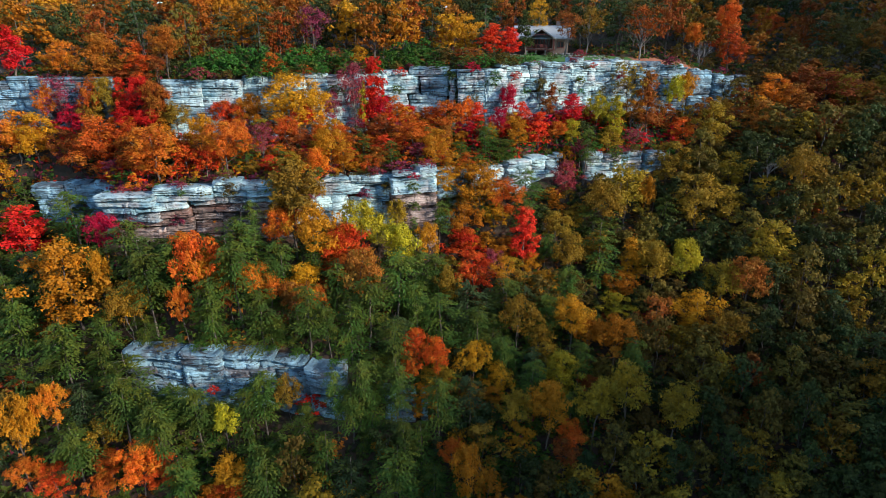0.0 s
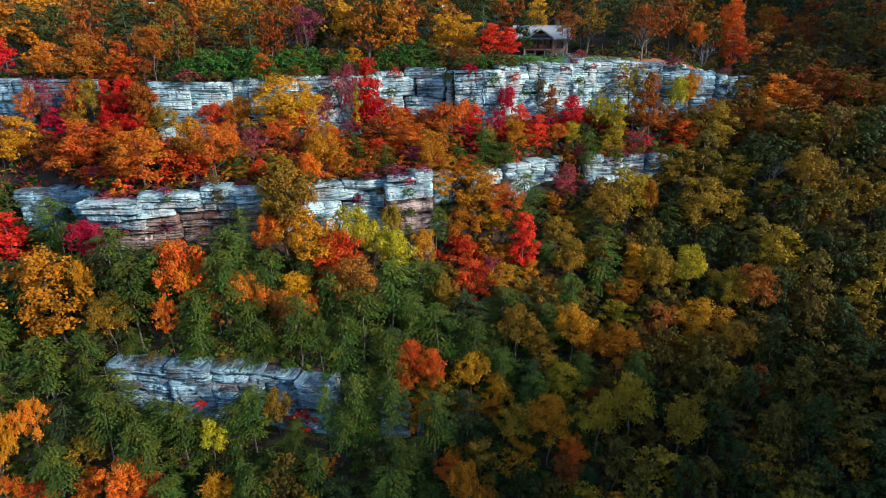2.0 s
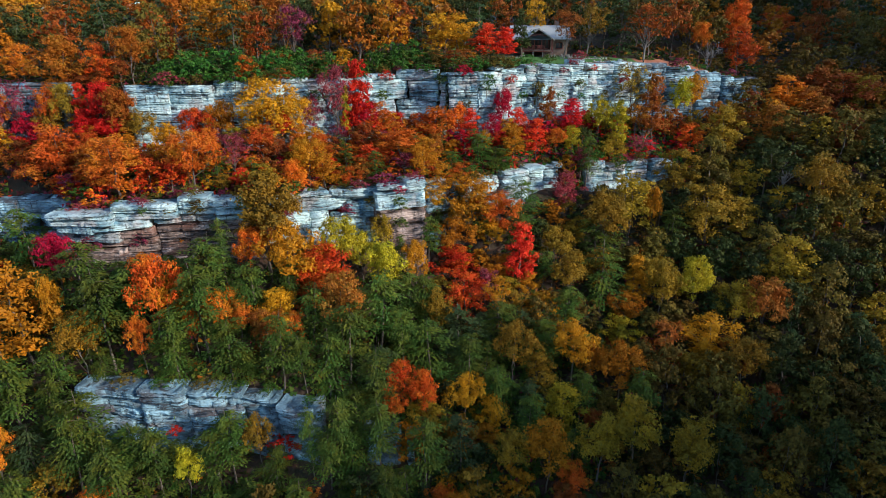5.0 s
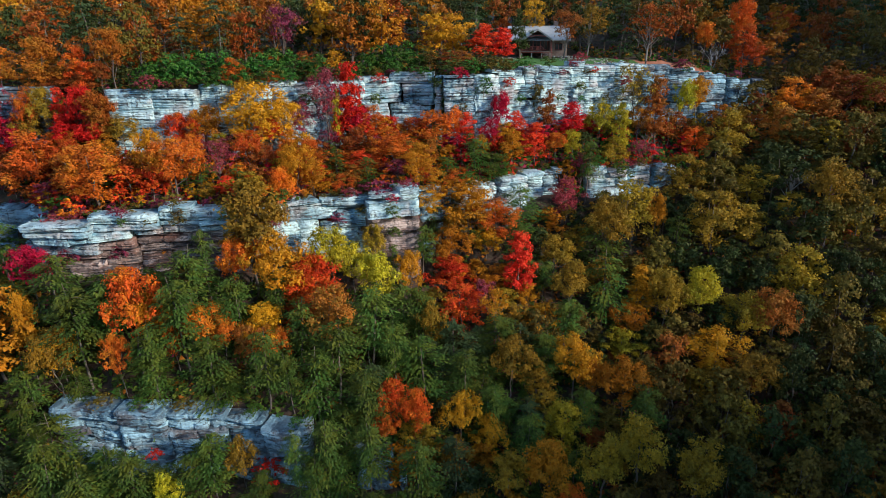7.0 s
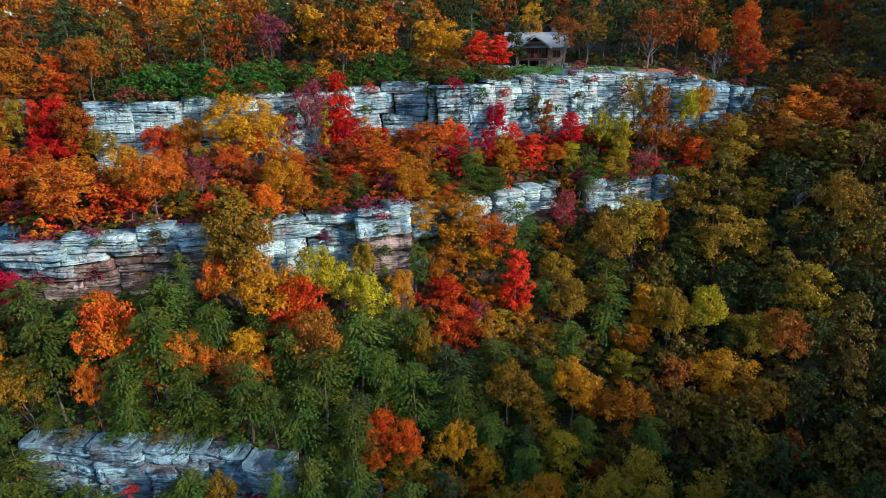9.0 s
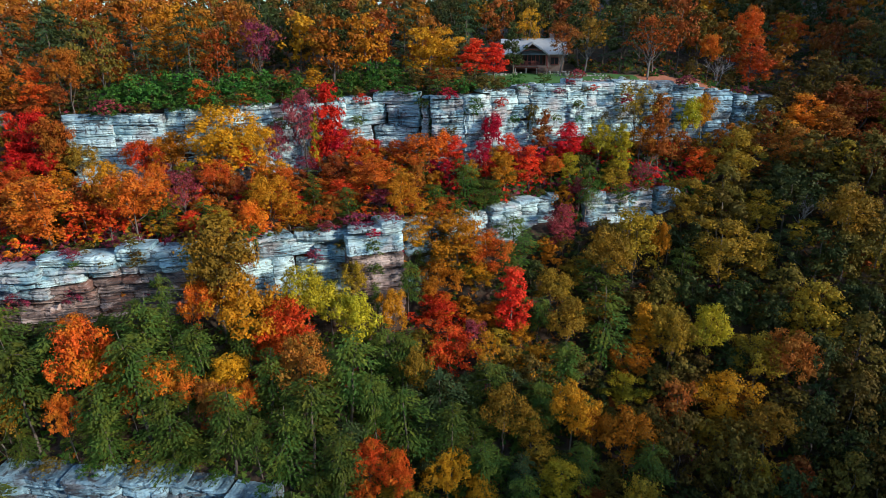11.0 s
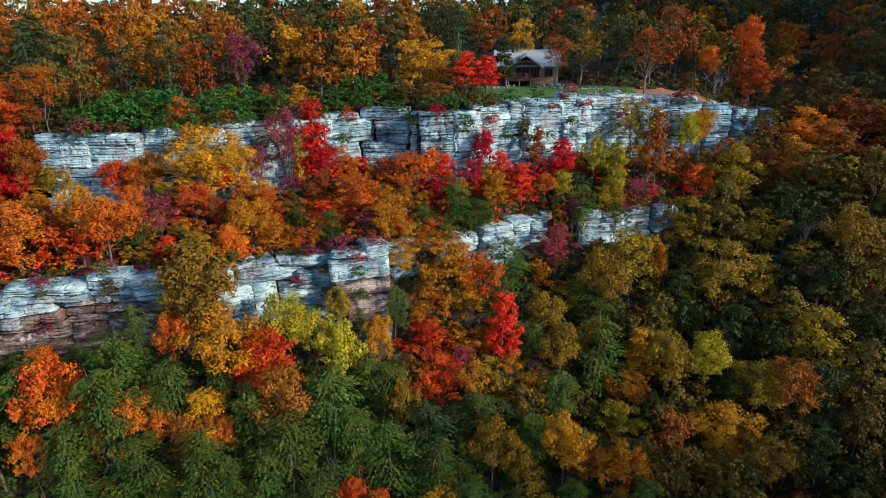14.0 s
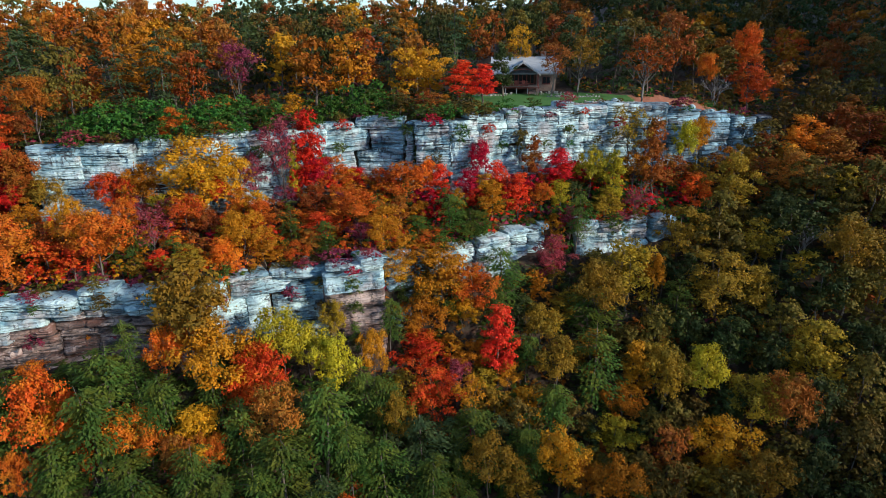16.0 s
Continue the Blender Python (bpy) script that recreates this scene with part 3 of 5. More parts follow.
SHAPES = {
    "round": [broadleaf(s, 1400, 1.0, 22, 0.10, 0.34) for s in (101, 102, 103, 104)],
    "full": [broadleaf(s, 4700, 1.0, 26, 0.06, 0.19, core=300) for s in (105, 106, 107, 108, 109)],
    "high": [broadleaf(s, 4200, 1.0, 24, 0.36, 0.19, core=280) for s in (115, 116, 117, 118)],
    "tall": [broadleaf(s, 3600, 0.72, 26, 0.05, 0.19, False, 0.05, 0.5, 200) for s in (111, 112, 113)],
    "open": [broadleaf(s, 2000, 1.0, 15, 0.30, 0.21, True, 0.25, 0.0, 0) for s in (121, 122, 123)],
    "back": [broadleaf(s, 950, 1.0, 16, 0.1, 0.38, core=130) for s in (181, 182, 183)],
    "far": [broadleaf(s, 1300, 1.0, 20, 0.12, 0.32, core=130) for s in (131, 132, 133)],
    "bush": [broadleaf(s, 720, 1.55, 16, 0.02, 0.56, core=60) for s in (141, 142, 143)],
    "sapling": [broadleaf(s, 420, 1.0, 10, 0.04, 0.55, core=60) for s in (191, 192)],
    "young_fir": [plumes(s, 13, 26, 1.1, 0.08, 0.8) for s in (193, 194)],
    "fine_hemlock": [plumes(s, 38, 72, 1.35, 0.08, 0.38) for s in (151, 152, 153, 156, 157)],
    "high_hemlock": [plumes(s, 34, 72, 1.35, 0.42, 0.38) for s in (154, 155, 158, 159)],
    "hemlock": [plumes(s, 30, 50, 1.35, 0.08, 0.5) for s in (151, 152, 153)],
    "pine": [plumes(s, 30, 70, 1.4, 0.15, 0.42) for s in (161, 162, 163)],
}
BARE = [bare(s) for s in (171, 172)]
KINDS = {   # species: shape, leaf colour, name, label
    "crimson": ("round", "crimson", "maple_tree", "deep crimson maple in full autumn colour"),
    "scarlet": ("tall", "scarlet", "maple_tree", "bright scarlet maple with dense leaves"),
    "vermilion": ("round", "vermilion", "maple_tree", "red-orange maple in autumn leaf"),
    "orange": ("round", "orange", "maple_tree", "orange autumn maple on the wooded slope"),
    "amber": ("round", "amber", "hickory_tree", "brownish-orange hickory in autumn leaf"),
    "rust": ("round", "rust", "oak_tree", "rust-brown autumn oak on the hillside"),
    "gold": ("round", "gold", "hickory_tree", "golden-yellow hickory in autumn leaf"),
    "gold_tall": ("tall", "gold", "poplar_tree", "slim golden tulip poplar on the slope"),
    "yellow": ("round", "yellow", "birch_tree", "yellow-green tree turning in autumn"),
    "olive": ("round", "olive", "oak_tree", "olive and ochre oak just turning colour"),
    "ochre": ("round", "ochre", "chestnut_oak", "ochre-green oak turning colour on the slope"),
    "green_tall": ("tall", "green", "dogwood_tree", "slim dark green tree beside the cabin"),
    "yellow_tall": ("tall", "yellow", "poplar_tree", "slim yellow-green poplar below the cliff"),
    "rust_tall": ("tall", "rust", "oak_tree", "slim red-brown oak below the cliff"),
    "crimson_tall": ("tall", "crimson", "maple_tree", "pointed crimson maple against the grey cliff"),
    "thin_orange": ("open", "amber", "sourwood_tree", "tall thin orange tree with pale double trunk"),
    "plum_full": ("round", "plum", "dogwood_tree", "round purple-red dogwood on the slope"),
    "green": ("round", "green", "beech_tree", "dull dark green oak still in leaf"),
    "hemlock": ("hemlock", "needle", "hemlock_tree", "green hemlock with drooping feathery boughs"),
    "pine": ("pine", "pine", "pine_tree", "dark blue-green pine with layered boughs"),
    "plum": ("open", "plum", "shrub_tree", "thin plum-purple tree losing its leaves"),
    "thin_rust": ("open", "rust", "oak_tree", "thinning brown oak with visible pale limbs"),
    "thin_ochre": ("open", "ochre", "oak_tree", "thin olive-brown oak with pale limbs on the lawn"),
    "thin_gold": ("open", "gold", "ash_tree", "sparse golden tree with visible branches"),
    "shrub": ("bush", "shrub", "evergreen_bush", "dense bright green bush on the cliff brink"),
    "crack_hemlock": ("bush", "needle", "evergreen_bush", "small hemlock bush rooted in a rock crack"),
    "shrub_low": ("bush", "shrub", "evergreen_bush", "low green bush on a rock ledge"),
    "red_bush": ("bush", "crimson", "huckleberry_bush", "low crimson bush on a rock ledge"),
    "plum_bush": ("bush", "plum", "huckleberry_bush", "low purple-brown bush on the cliff top"),
    "olive_bush": ("bush", "olive", "laurel_bush", "low olive green bush among rocks"),
    "far_orange": ("far", "amber", "maple_tree", "orange tree in the forest above the cliff"),
    "far_rust": ("far", "rust", "beech_tree", "brown beech in the forest above the cliff"),
    "far_gold": ("far", "gold", "hickory_tree", "golden tree in the forest above the cliff"),
    "far_green": ("far", "green", "magnolia_tree", "dark green tree in the forest above the cliff"),
    "far_olive": ("far", "olive", "basswood_tree", "olive tree in the forest above the cliff"),
    "back_green": ("back", "green", "forest_tree", "dark green tree deep in the forest"),
    "back_olive": ("back", "olive", "forest_tree", "olive tree deep in the forest"),
    "back_gold": ("back", "gold", "forest_tree", "golden tree deep in the forest"),
    "back_orange": ("back", "orange", "forest_tree", "orange tree deep in the forest"),
    "back_rust": ("back", "rust", "forest_tree", "brown tree deep in the forest"),
    "back_amber": ("back", "amber", "forest_tree", "amber tree deep in the forest"),
    "young_hemlock": ("young_fir", "needle", "hemlock_sapling", "young green hemlock under taller trees"),
    "young_green": ("sapling", "green", "oak_sapling", "dark green young oak under taller trees"),
    "young_olive": ("sapling", "olive", "oak_sapling", "olive young oak under taller trees"),
    "young_rust": ("sapling", "rust", "oak_sapling", "rust-brown young oak on the slope"),
    "young_orange": ("sapling", "orange", "maple_sapling", "small orange maple on the slope"),
    "young_gold": ("sapling", "gold", "hickory_sapling", "small golden hickory on the slope"),
    "young_red": ("sapling", "scarlet", "maple_sapling", "small red maple on the slope"),
    "far_scarlet": ("far", "scarlet", "maple_tree", "red tree in the forest above the cliff"),
}
PROTO = {}
PLANTED = []        # x, y, crown radius of all that stands
grow_rng = random.Random(5)


def plant(kind, x, y, tall, wide, z=None, grown=False):
    """A tree of that kind, so high and with a crown so far out, at x, y on the ground (or on a ledge at z)."""
    shape, leaf, name, label = KINDS[kind]
    if grown and shape == "hemlock":
        shape = "fine_hemlock" if tall < 3.1 * wide else "high_hemlock"
    if grown and shape == "round" and leaf not in ("olive", "green"):
        shape = "full" if tall < 2.9 * wide else "high"
    base_h = 12.0 if shape in ("hemlock", "fine_hemlock", "high_hemlock", "pine", "young_fir") else 10.0
    base_r = {"round": 3.3, "full": 3.3, "high": 3.3, "tall": 2.1, "open": 3.3, "far": 3.3, "back": 3.3, "sapling": 3.3, "young_fir": 3.3, "bush": 5.1, "hemlock": 3.1, "fine_hemlock": 3.1, "high_hemlock": 3.1, "pine": 3.4}[shape]
    i = grow_rng.randrange(len(SHAPES[shape]))
    z = ground_at(x, y) if z is None else z
    m = Matrix.Translation((x, y, z)) @ pose(0, 0, 0, grow_rng.uniform(-3, 3), grow_rng.uniform(-3, 3), grow_rng.uniform(0, 360)) @ Matrix.Diagonal((wide / base_r, wide / base_r, tall / base_h, 1))
    key = (kind, shape, i)
    if key not in PROTO:
        (cv, cf), (wv, wf) = SHAPES[shape][i]
        root = new(name)
        tagged(root, label, "bush" if shape == "bush" else "tree", "trees of the hillside")
        part("trunk", mesh_of("trunk", wv, wf, BARK_PALE if shape == "open" and leaf != "plum" else BARK, True), root)
        part("crown", mesh_of("crown", cv, cf, LEAF[leaf]), root)
        root.matrix_basis = m
        PROTO[key] = root
        made = root
    else:
        src = PROTO[key]
        keep = src.matrix_basis.copy()
        src.matrix_basis = Matrix()
        made = copy_thing(src, m)
        src.matrix_basis = keep
    PLANTED.append((x, y, wide))
    return made


def plant_bare(x, y, tall):
    """A leafless tree."""
    i = grow_rng.randrange(2)
    key = ("bare", i)
    m = Matrix.Translation((x, y, float(height(x, y)))) @ pose(0, 0, 0, 0, 0, grow_rng.uniform(0, 360)) @ Matrix.Diagonal((tall / 9, tall / 9, tall / 9, 1))
    if key not in PROTO:
        root = new("dead_tree")
        tagged(root, "bare pale grey tree with forked leafless limbs", "tree", "trees of the hillside")
        part("trunk", mesh_of("trunk", *BARE[i], BARK_BLEACHED, True), root)
        PROTO[key] = root
        root.matrix_basis = m
        return
    src = PROTO[key]
    keep = src.matrix_basis.copy()
    src.matrix_basis = Matrix()
    copy_thing(src, m)
    src.matrix_basis = keep


# ---- the cabin on its lawn ----
LOGS = plain_mat("stained_timber", (0.10, 0.035, 0.022), (0.16, 0.06, 0.035), 2.0, 0.7, 0.3, 0.01, (6, 6, 0.6))
TRIM = plain_mat("red_brown_trim", (0.22, 0.045, 0.03), (0.28, 0.07, 0.045), 2.0, 0.6, 0.2, 0.01)
TRIM_PALE = plain_mat("weathered_pale_trim", (0.50, 0.48, 0.47), (0.40, 0.38, 0.37), 2.0, 0.6, 0.2, 0.01)
STONE_TAN = plain_mat("tan_stone_veneer", (0.42, 0.29, 0.22), (0.30, 0.19, 0.15), 2.5, 0.85, 0.6, 0.04)
ROOFING = plain_mat("weathered_grey_shingle", (0.40, 0.43, 0.45), (0.29, 0.31, 0.33), 1.2, 0.8, 0.4, 0.02, (1, 4, 4))
PALE_STONE = plain_mat("pale_fieldstone", (0.40, 0.40, 0.37), (0.24, 0.24, 0.22), 1.5, 0.9, 0.6, 0.05)
DECKING = plain_mat("grey_decking", (0.24, 0.17, 0.14), (0.30, 0.22, 0.18), 2.0, 0.8, 0.3, 0.01, (0.5, 6, 1))
CONCRETE = plain_mat("concrete", (0.4, 0.39, 0.37), (0.32, 0.31, 0.3), 2.0, 0.9, 0.2, 0.01)
GRASS = plain_mat("mown_grass", (0.03, 0.13, 0.016), (0.055, 0.155, 0.02), 0.5, 0.95, 0.8, 0.08)
EARTH = plain_mat("pinkish_bare_earth", (0.36, 0.235, 0.20), (0.27, 0.18, 0.15), 0.9, 0.95, 0.6, 0.06)
DRY = plain_mat("dry_red_grass", (0.40, 0.15, 0.085), (0.28, 0.10, 0.055), 0.8, 0.95, 0.8, 0.1)
GLASS, gt, gb = nodes_of("window_glass")
gb.inputs["Base Color"].default_value = (0.02, 0.025, 0.03, 1)
gb.inputs["Roughness"].default_value, gb.inputs["Specular IOR Level"].default_value = 0.06, 0.8


def box(x0, x1, y0, y1, z0, z1, bevel=0.0):
    bm = bmesh.new()
    bmesh.ops.create_cube(bm, size=1, matrix=Matrix.Translation(((x0 + x1) / 2, (y0 + y1) / 2, (z0 + z1) / 2)) @ Matrix.Diagonal((x1 - x0, y1 - y0, z1 - z0, 1)))
    if bevel:
        bmesh.ops.bevel(bm, geom=bm.edges[:], offset=bevel, segments=1, affect="EDGES")
    return bm


def prism(points, d0, d1, axis):
    """A flat outline pushed from d0 to d1 along an axis ('x' or 'y'); points are the two other coordinates."""
    bm = bmesh.new()

    def at(p, d):
        return (d, p[0], p[1]) if axis == "x" else (p[0], d, p[1])
    a, b = ([bm.verts.new(at(p, d)) for p in points] for d in (d0, d1))
    bm.faces.new(a)
    bm.faces.new(b[::-1])
    for i in range(len(points)):
        j = (i + 1) % len(points)
        bm.faces.new((a[j], a[i], b[i], b[j]))
    bmesh.ops.recalc_face_normals(bm, faces=bm.faces[:])
    return bm


def solid(name, bm, material, parent, label=""):
    me = bpy.data.meshes.new(name)
    bm.to_mesh(me)
    bm.free()
    me.materials.append(material)
    return part(name, me, parent, label)


def build_cabin():
    gz = float(height(22, 150)) + 0.05
    c = new("cabin")
    c.matrix_basis = pose(22.9, 150.5, gz, 0, 0, -7)
    tagged(c, "timber cabin with grey roof, front gable and raised deck", "house")
    # main block: ridge along x, behind the gable
    w = solid("wall", box(-5.6, 6.2, 2.6, 10, -0.6, 3.6), LOGS, c, "dark stained timber wall")
    solid("wall", prism([(-2.6, 1.2), (2.6, 1.2), (2.6, 3.7), (0, 5.4), (-2.6, 3.7)], 2.2, 2.6, "y"), LOGS, c)
    solid("stone_wall", box(2.7, 6.4, 1.4, 2.6, -0.6, 3.3, 0.03), STONE_TAN, c, "tan stone veneer wall")
    # roofs: each slope a slab with thickness and overhang
    solid("roof", prism([(-0.2, 3.3), (6.3, 6.1), (6.3, 6.32), (-0.2, 3.52)], -6.4, 7.0, "x"), ROOFING, c)
    solid("roof", prism([(12.6, 3.3), (6.3, 6.1), (6.3, 6.32), (12.6, 3.52)], -6.4, 7.0, "x"), ROOFING, c)
    solid("gable_wall", prism([(2.6, 3.5), (10, 3.5), (6.3, 6.1)], -5.6, -5.4, "x"), LOGS, c)
    solid("gable_wall", prism([(2.6, 3.5), (10, 3.5), (6.3, 6.1)], 6.0, 6.2, "x"), LOGS, c)
    for s in (-1, 1):
        solid("gable_roof", prism([(0, 5.55), (s * 3.4, 3.25), (s * 3.4, 3.47), (0, 5.77)], -1.6, 4.5, "y"), ROOFING, c)
        solid("bargeboard", prism([(0, 5.42), (s * 3.45, 3.1), (s * 3.45, 3.42), (0, 5.74)], -1.68, -1.6, "y"), TRIM_PALE, c, "pale grey bargeboard")
        solid("gable_brace", prism([(0, 4.35), (s * 2.0, 4.05), (s * 2.0, 4.2), (0, 4.5)], -1.5, -1.35, "y"), TRIM, c)
    solid("gutter", box(3.5, 7.0, -0.28, -0.18, 3.3, 3.46), CONCRETE, c)
    # windows: glass in frames, in the timber wall and the stone wall
    for x0, x1, y, z0, z1 in ((-2.2, -0.9, 2.12, 1.5, 3.3), (-0.7, 0.7, 2.12, 1.35, 3.4), (0.9, 2.2, 2.12, 1.5, 3.3), (3.9, 5.3, 1.32, 1.5, 2.7), (-5.2, -3.6, 2.5, 1.5, 2.9)):
        fr = solid("window", box(x0 - .1, x1 + .1, y, y + .09, z0 - .1, z1 + .1), TRIM, c)
        xm = (x0 + x1) / 2
        for a, b in ((x0, xm - .04), (xm + .04, x1)):
            solid("pane", box(a, b, y - .012, y + .03, z0, z1), GLASS, fr)
        solid("sill", box(x0 - .15, x1 + .15, y - .08, y + .02, z0 - .16, z0 - .1), TRIM, fr)
    # deck, posts, rail and stairs
    for i in range(14):
        solid("deck_board", box(-3.4, 3.2, -2.4 + i * 0.34, -2.08 + i * 0.34, 1.15, 1.22), DECKING, c)
    solid("deck_beam", box(-3.4, 3.2, -2.3, -2.1, 0.9, 1.14), TRIM, c)
    for x in (-3.2, -1.1, 1.0, 3.0):
        solid("deck_post", box(x - .1, x + .1, -2.3, -2.1, -0.5, 0.9), CONCRETE, c, "pale concrete pier")
        solid("rail_post", box(x - .06, x + .06, -2.36, -2.24, 1.22, 2.2), TRIM, c)
    for x in (-2.9, 2.9):
        solid("porch_post", box(x - .12, x + .12, -1.5, -1.26, 1.22, 3.5), TRIM, c)
    for z in (1.4, 2.15):
        solid("rail", box(-3.3, 1.0, -2.34, -2.26, z, z + .08), TRIM, c)
    for i in range(24):
        solid("baluster", box(-3.1 + i * .17, -3.06 + i * .17, -2.32, -2.28, 1.48, 2.15), TRIM, c)
    for i in range(6):
        solid("stair_tread", box(1.3, 2.9, -2.72 - i * .3, -2.42 - i * .3, 1.0 - i * .19, 1.05 - i * .19), DECKING, c)
    for x in (1.2, 2.95):
        solid("stringer", prism([(-2.4, 0.85), (-2.4, 1.1), (-4.3, -0.05), (-4.3, -0.3)], x, x + .06, "x"), TRIM, c)
        solid("stair_rail", prism([(-2.4, 2.05), (-2.4, 2.13), (-4.2, 1.0), (-4.2, .92)], x, x + .06, "x"), TRIM, c)
    solid("chimney", box(3.6, 4.6, 6.6, 7.6, 3.6, 7.3, 0.03), STONE_TAN, c)
    return c


def build_chair(x, y, turn):
    gz = float(height(22, 150)) + 0.05 + 1.22
    a = new("deck_chair")
    a.matrix_basis = pose(22.9, 150.5, gz, 0, 0, -7) @ pose(x, y, 0, 0, 0, turn)
    tagged(a, "red slatted wooden chair standing on the deck", "chair", "chairs on the deck")
    for s in (-.3, .3):
        solid("leg", box(s - .03, s + .03, -.35, -.29, 0, .6), TRIM, a)
        solid("leg", box(s - .03, s + .03, .2, .26, 0, .42), TRIM, a)
        solid("armrest", box(s - .06, s + .06, -.38, .3, .6, .64), TRIM, a)
    solid("seat", box(-.3, .3, -.35, .28, .36, .40), TRIM, a)
    for i in range(4):
        solid("back_slat", box(-.28 + i * .145, -.15 + i * .145, .24, .28, .4, 1.05), TRIM, a)


def draped(name, material, x0, x1, y0f, y1f, label, step=0.7, lift=0.06):
    """A sheet that follows the ground between two edges given as functions of x."""
    xs = np.arange(x0, x1 + step / 2, step)
    v, f, n = [], [], 14
    for i, x in enumerate(xs):
        for j in range(n + 1):
            y = y0f(x) + (y1f(x) - y0f(x)) * j / n
            v.append((x, y, float(height(x, y)) + lift + (0.0 if 0 < j < n and 0 < i < len(xs) - 1 else -lift - 0.03)))
    for i in range(len(xs) - 1):
        for j in range(n):
            a = i * (n + 1) + j
            f.append((a, a + n + 1, a + n + 2, a + 1))
    return tagged(new(name, mesh_of(name, v, f, material, True)), label, name.replace("_", " "), kind="structure")


def stone_mesh(seed):
    rng = random.Random(seed)
    bm = bmesh.new()
    bmesh.ops.create_icosphere(bm, subdivisions=1, radius=0.5)
    for v in bm.verts:
        v.co *= 1 + rng.uniform(-0.22, 0.22)
        v.co.z *= 0.7
    me = bpy.data.meshes.new("stone")
    bm.to_mesh(me)
    bm.free()
    me.materials.append(PALE_STONE)
    return me


STONES = [stone_mesh(s) for s in range(6)]


def stone_row(label, x0, x1, yf, size, seed):
    """A loose dry wall of fieldstones along y = yf(x)."""
    rng = random.Random(seed)
    xm = (x0 + x1) / 2
    r = new("stone_wall")
    r.location = (xm, yf(xm), float(height(xm, yf(xm))))
    tagged(r, label, "stone wall", "garden stone walls")
    x = x0
    while x < x1:
        for lay in range(2 if rng.random() < 0.6 else 1):
            s = size * rng.uniform(0.45, 1.2)
            y = yf(x) + rng.uniform(-0.15, 0.15)
            q = part("stone", STONES[rng.randrange(6)], r)
            q.matrix_local = Matrix.Translation(Vector((x, y, float(height(x, y)) + s * 0.25 + lay * size * 0.55)) - r.location) @ pose(0, 0, 0, rng.uniform(-15, 15), rng.uniform(-15, 15), rng.uniform(0, 360)) @ Matrix.Diagonal((s * 1.25, s, s, 1))
        x += size * rng.uniform(0.75, 1.2)


def boulder(x, y, z, size, seed, material, label):
    """A worn, angular block lying on the rock."""
    rng = random.Random(seed)
    bm = bmesh.new()
    bmesh.ops.create_icosphere(bm, subdivisions=2, radius=0.5)
    for v in bm.verts:
        q = v.co.copy()
        m = max(abs(q.x), abs(q.y), abs(q.z))
        v.co = q.lerp(q * (0.5 / m), 0.55) * (1 + 0.28 * noise.noise(q * 2.2 + Vector((seed, 0, 0))) + rng.uniform(-0.04, 0.04))
    me = bpy.data.meshes.new("boulder")
    bm.to_mesh(me)
    bm.free()
    me.materials.append(material)
    ob = new("boulder", me)
    ob.matrix_basis = Matrix.Translation((x, y, z + size * 0.22)) @ pose(0, 0, 0, rng.uniform(-12, 12), rng.uniform(-12, 12), rng.uniform(0, 360)) @ Matrix.Diagonal((size * rng.uniform(1.0, 1.7), size, size * rng.uniform(0.55, 0.85), 1))
    tagged(ob, label, "boulder", "boulders of the brink")


draped("lawn", GRASS, 12.5, 44, lambda x: brink(x) + 4.5 + 0.7 * math.sin(x * 0.9), lambda x: 149.3 + 0.4 * math.sin(x), "mown green lawn in front of the cabin")
draped("bare_ground", EARTH, 12.5, 43, lambda x: brink(x) + 1.0 + 0.4 * math.sin(x * 1.1), lambda x: brink(x) + 4.2 + 0.7 * math.sin(x * 0.9), "strip of pinkish bare earth along the cliff top")
draped("dry_grass", DRY, 42, 60, lambda x: brink(x) + 1.2 + 0.5 * math.sin(x * 1.3), lambda x: 150 + math.sin(x * 0.7), "patch of dry reddish grass on the cliff top")
build_cabin()
for cx, cy, ct in ((-2.4, -1.3, 10), (-1.2, -1.2, -15), (0.2, -1.4, 5)):
    build_chair(cx, cy, ct)
stone_row("low wall of pale fieldstones below the cabin deck", 13.5, 20.5, lambda x: 146.5 + 0.06 * (x - 17) ** 2, 0.5, 3)
stone_row("curved garden wall of pale fieldstones on the lawn", 25, 31.5, lambda x: 147.0 - 0.08 * (x - 28) ** 2 + 0.8, 0.55, 4)
stone_row("garden wall of pale fieldstones beside the lawn", 27, 37, lambda x: 144.3 + 0.02 * (x - 32) ** 2, 0.5, 5)
stone_row("line of fieldstones at the lawn edge", 31, 44, lambda x: brink(x) + 3.6 + 0.3 * math.sin(x), 0.5, 6)
bould_rng = random.Random(9)
for bn in range(26):
    bx = bould_rng.uniform(15, 62)
    bd = bould_rng.uniform(2.2, 4.4)
    boulder(bx, brink(bx) + bd, float(height(bx, brink(bx) + bd)), bould_rng.uniform(0.5, 1.5), bn, ROCK, "pale weathered boulder on the cliff top")
for bn, (bx, bd) in enumerate(((-44, 2.6), (-36, 2.8), (-20, 2.5), (-12, 3.0), (-5, 2.6))):
    boulder(bx, line_at(MID, bx)[2] + bd, float(height(bx, line_at(MID, bx)[2] + bd)), 1.2, 40 + bn, ROCK, "grey boulder on the ledge above the cliff")
boulder(46.3, 130.2, float(height(46.3, 130.2)), 2.9, 50, ROCK_SHADED, "large bluish boulder standing on the ledge")


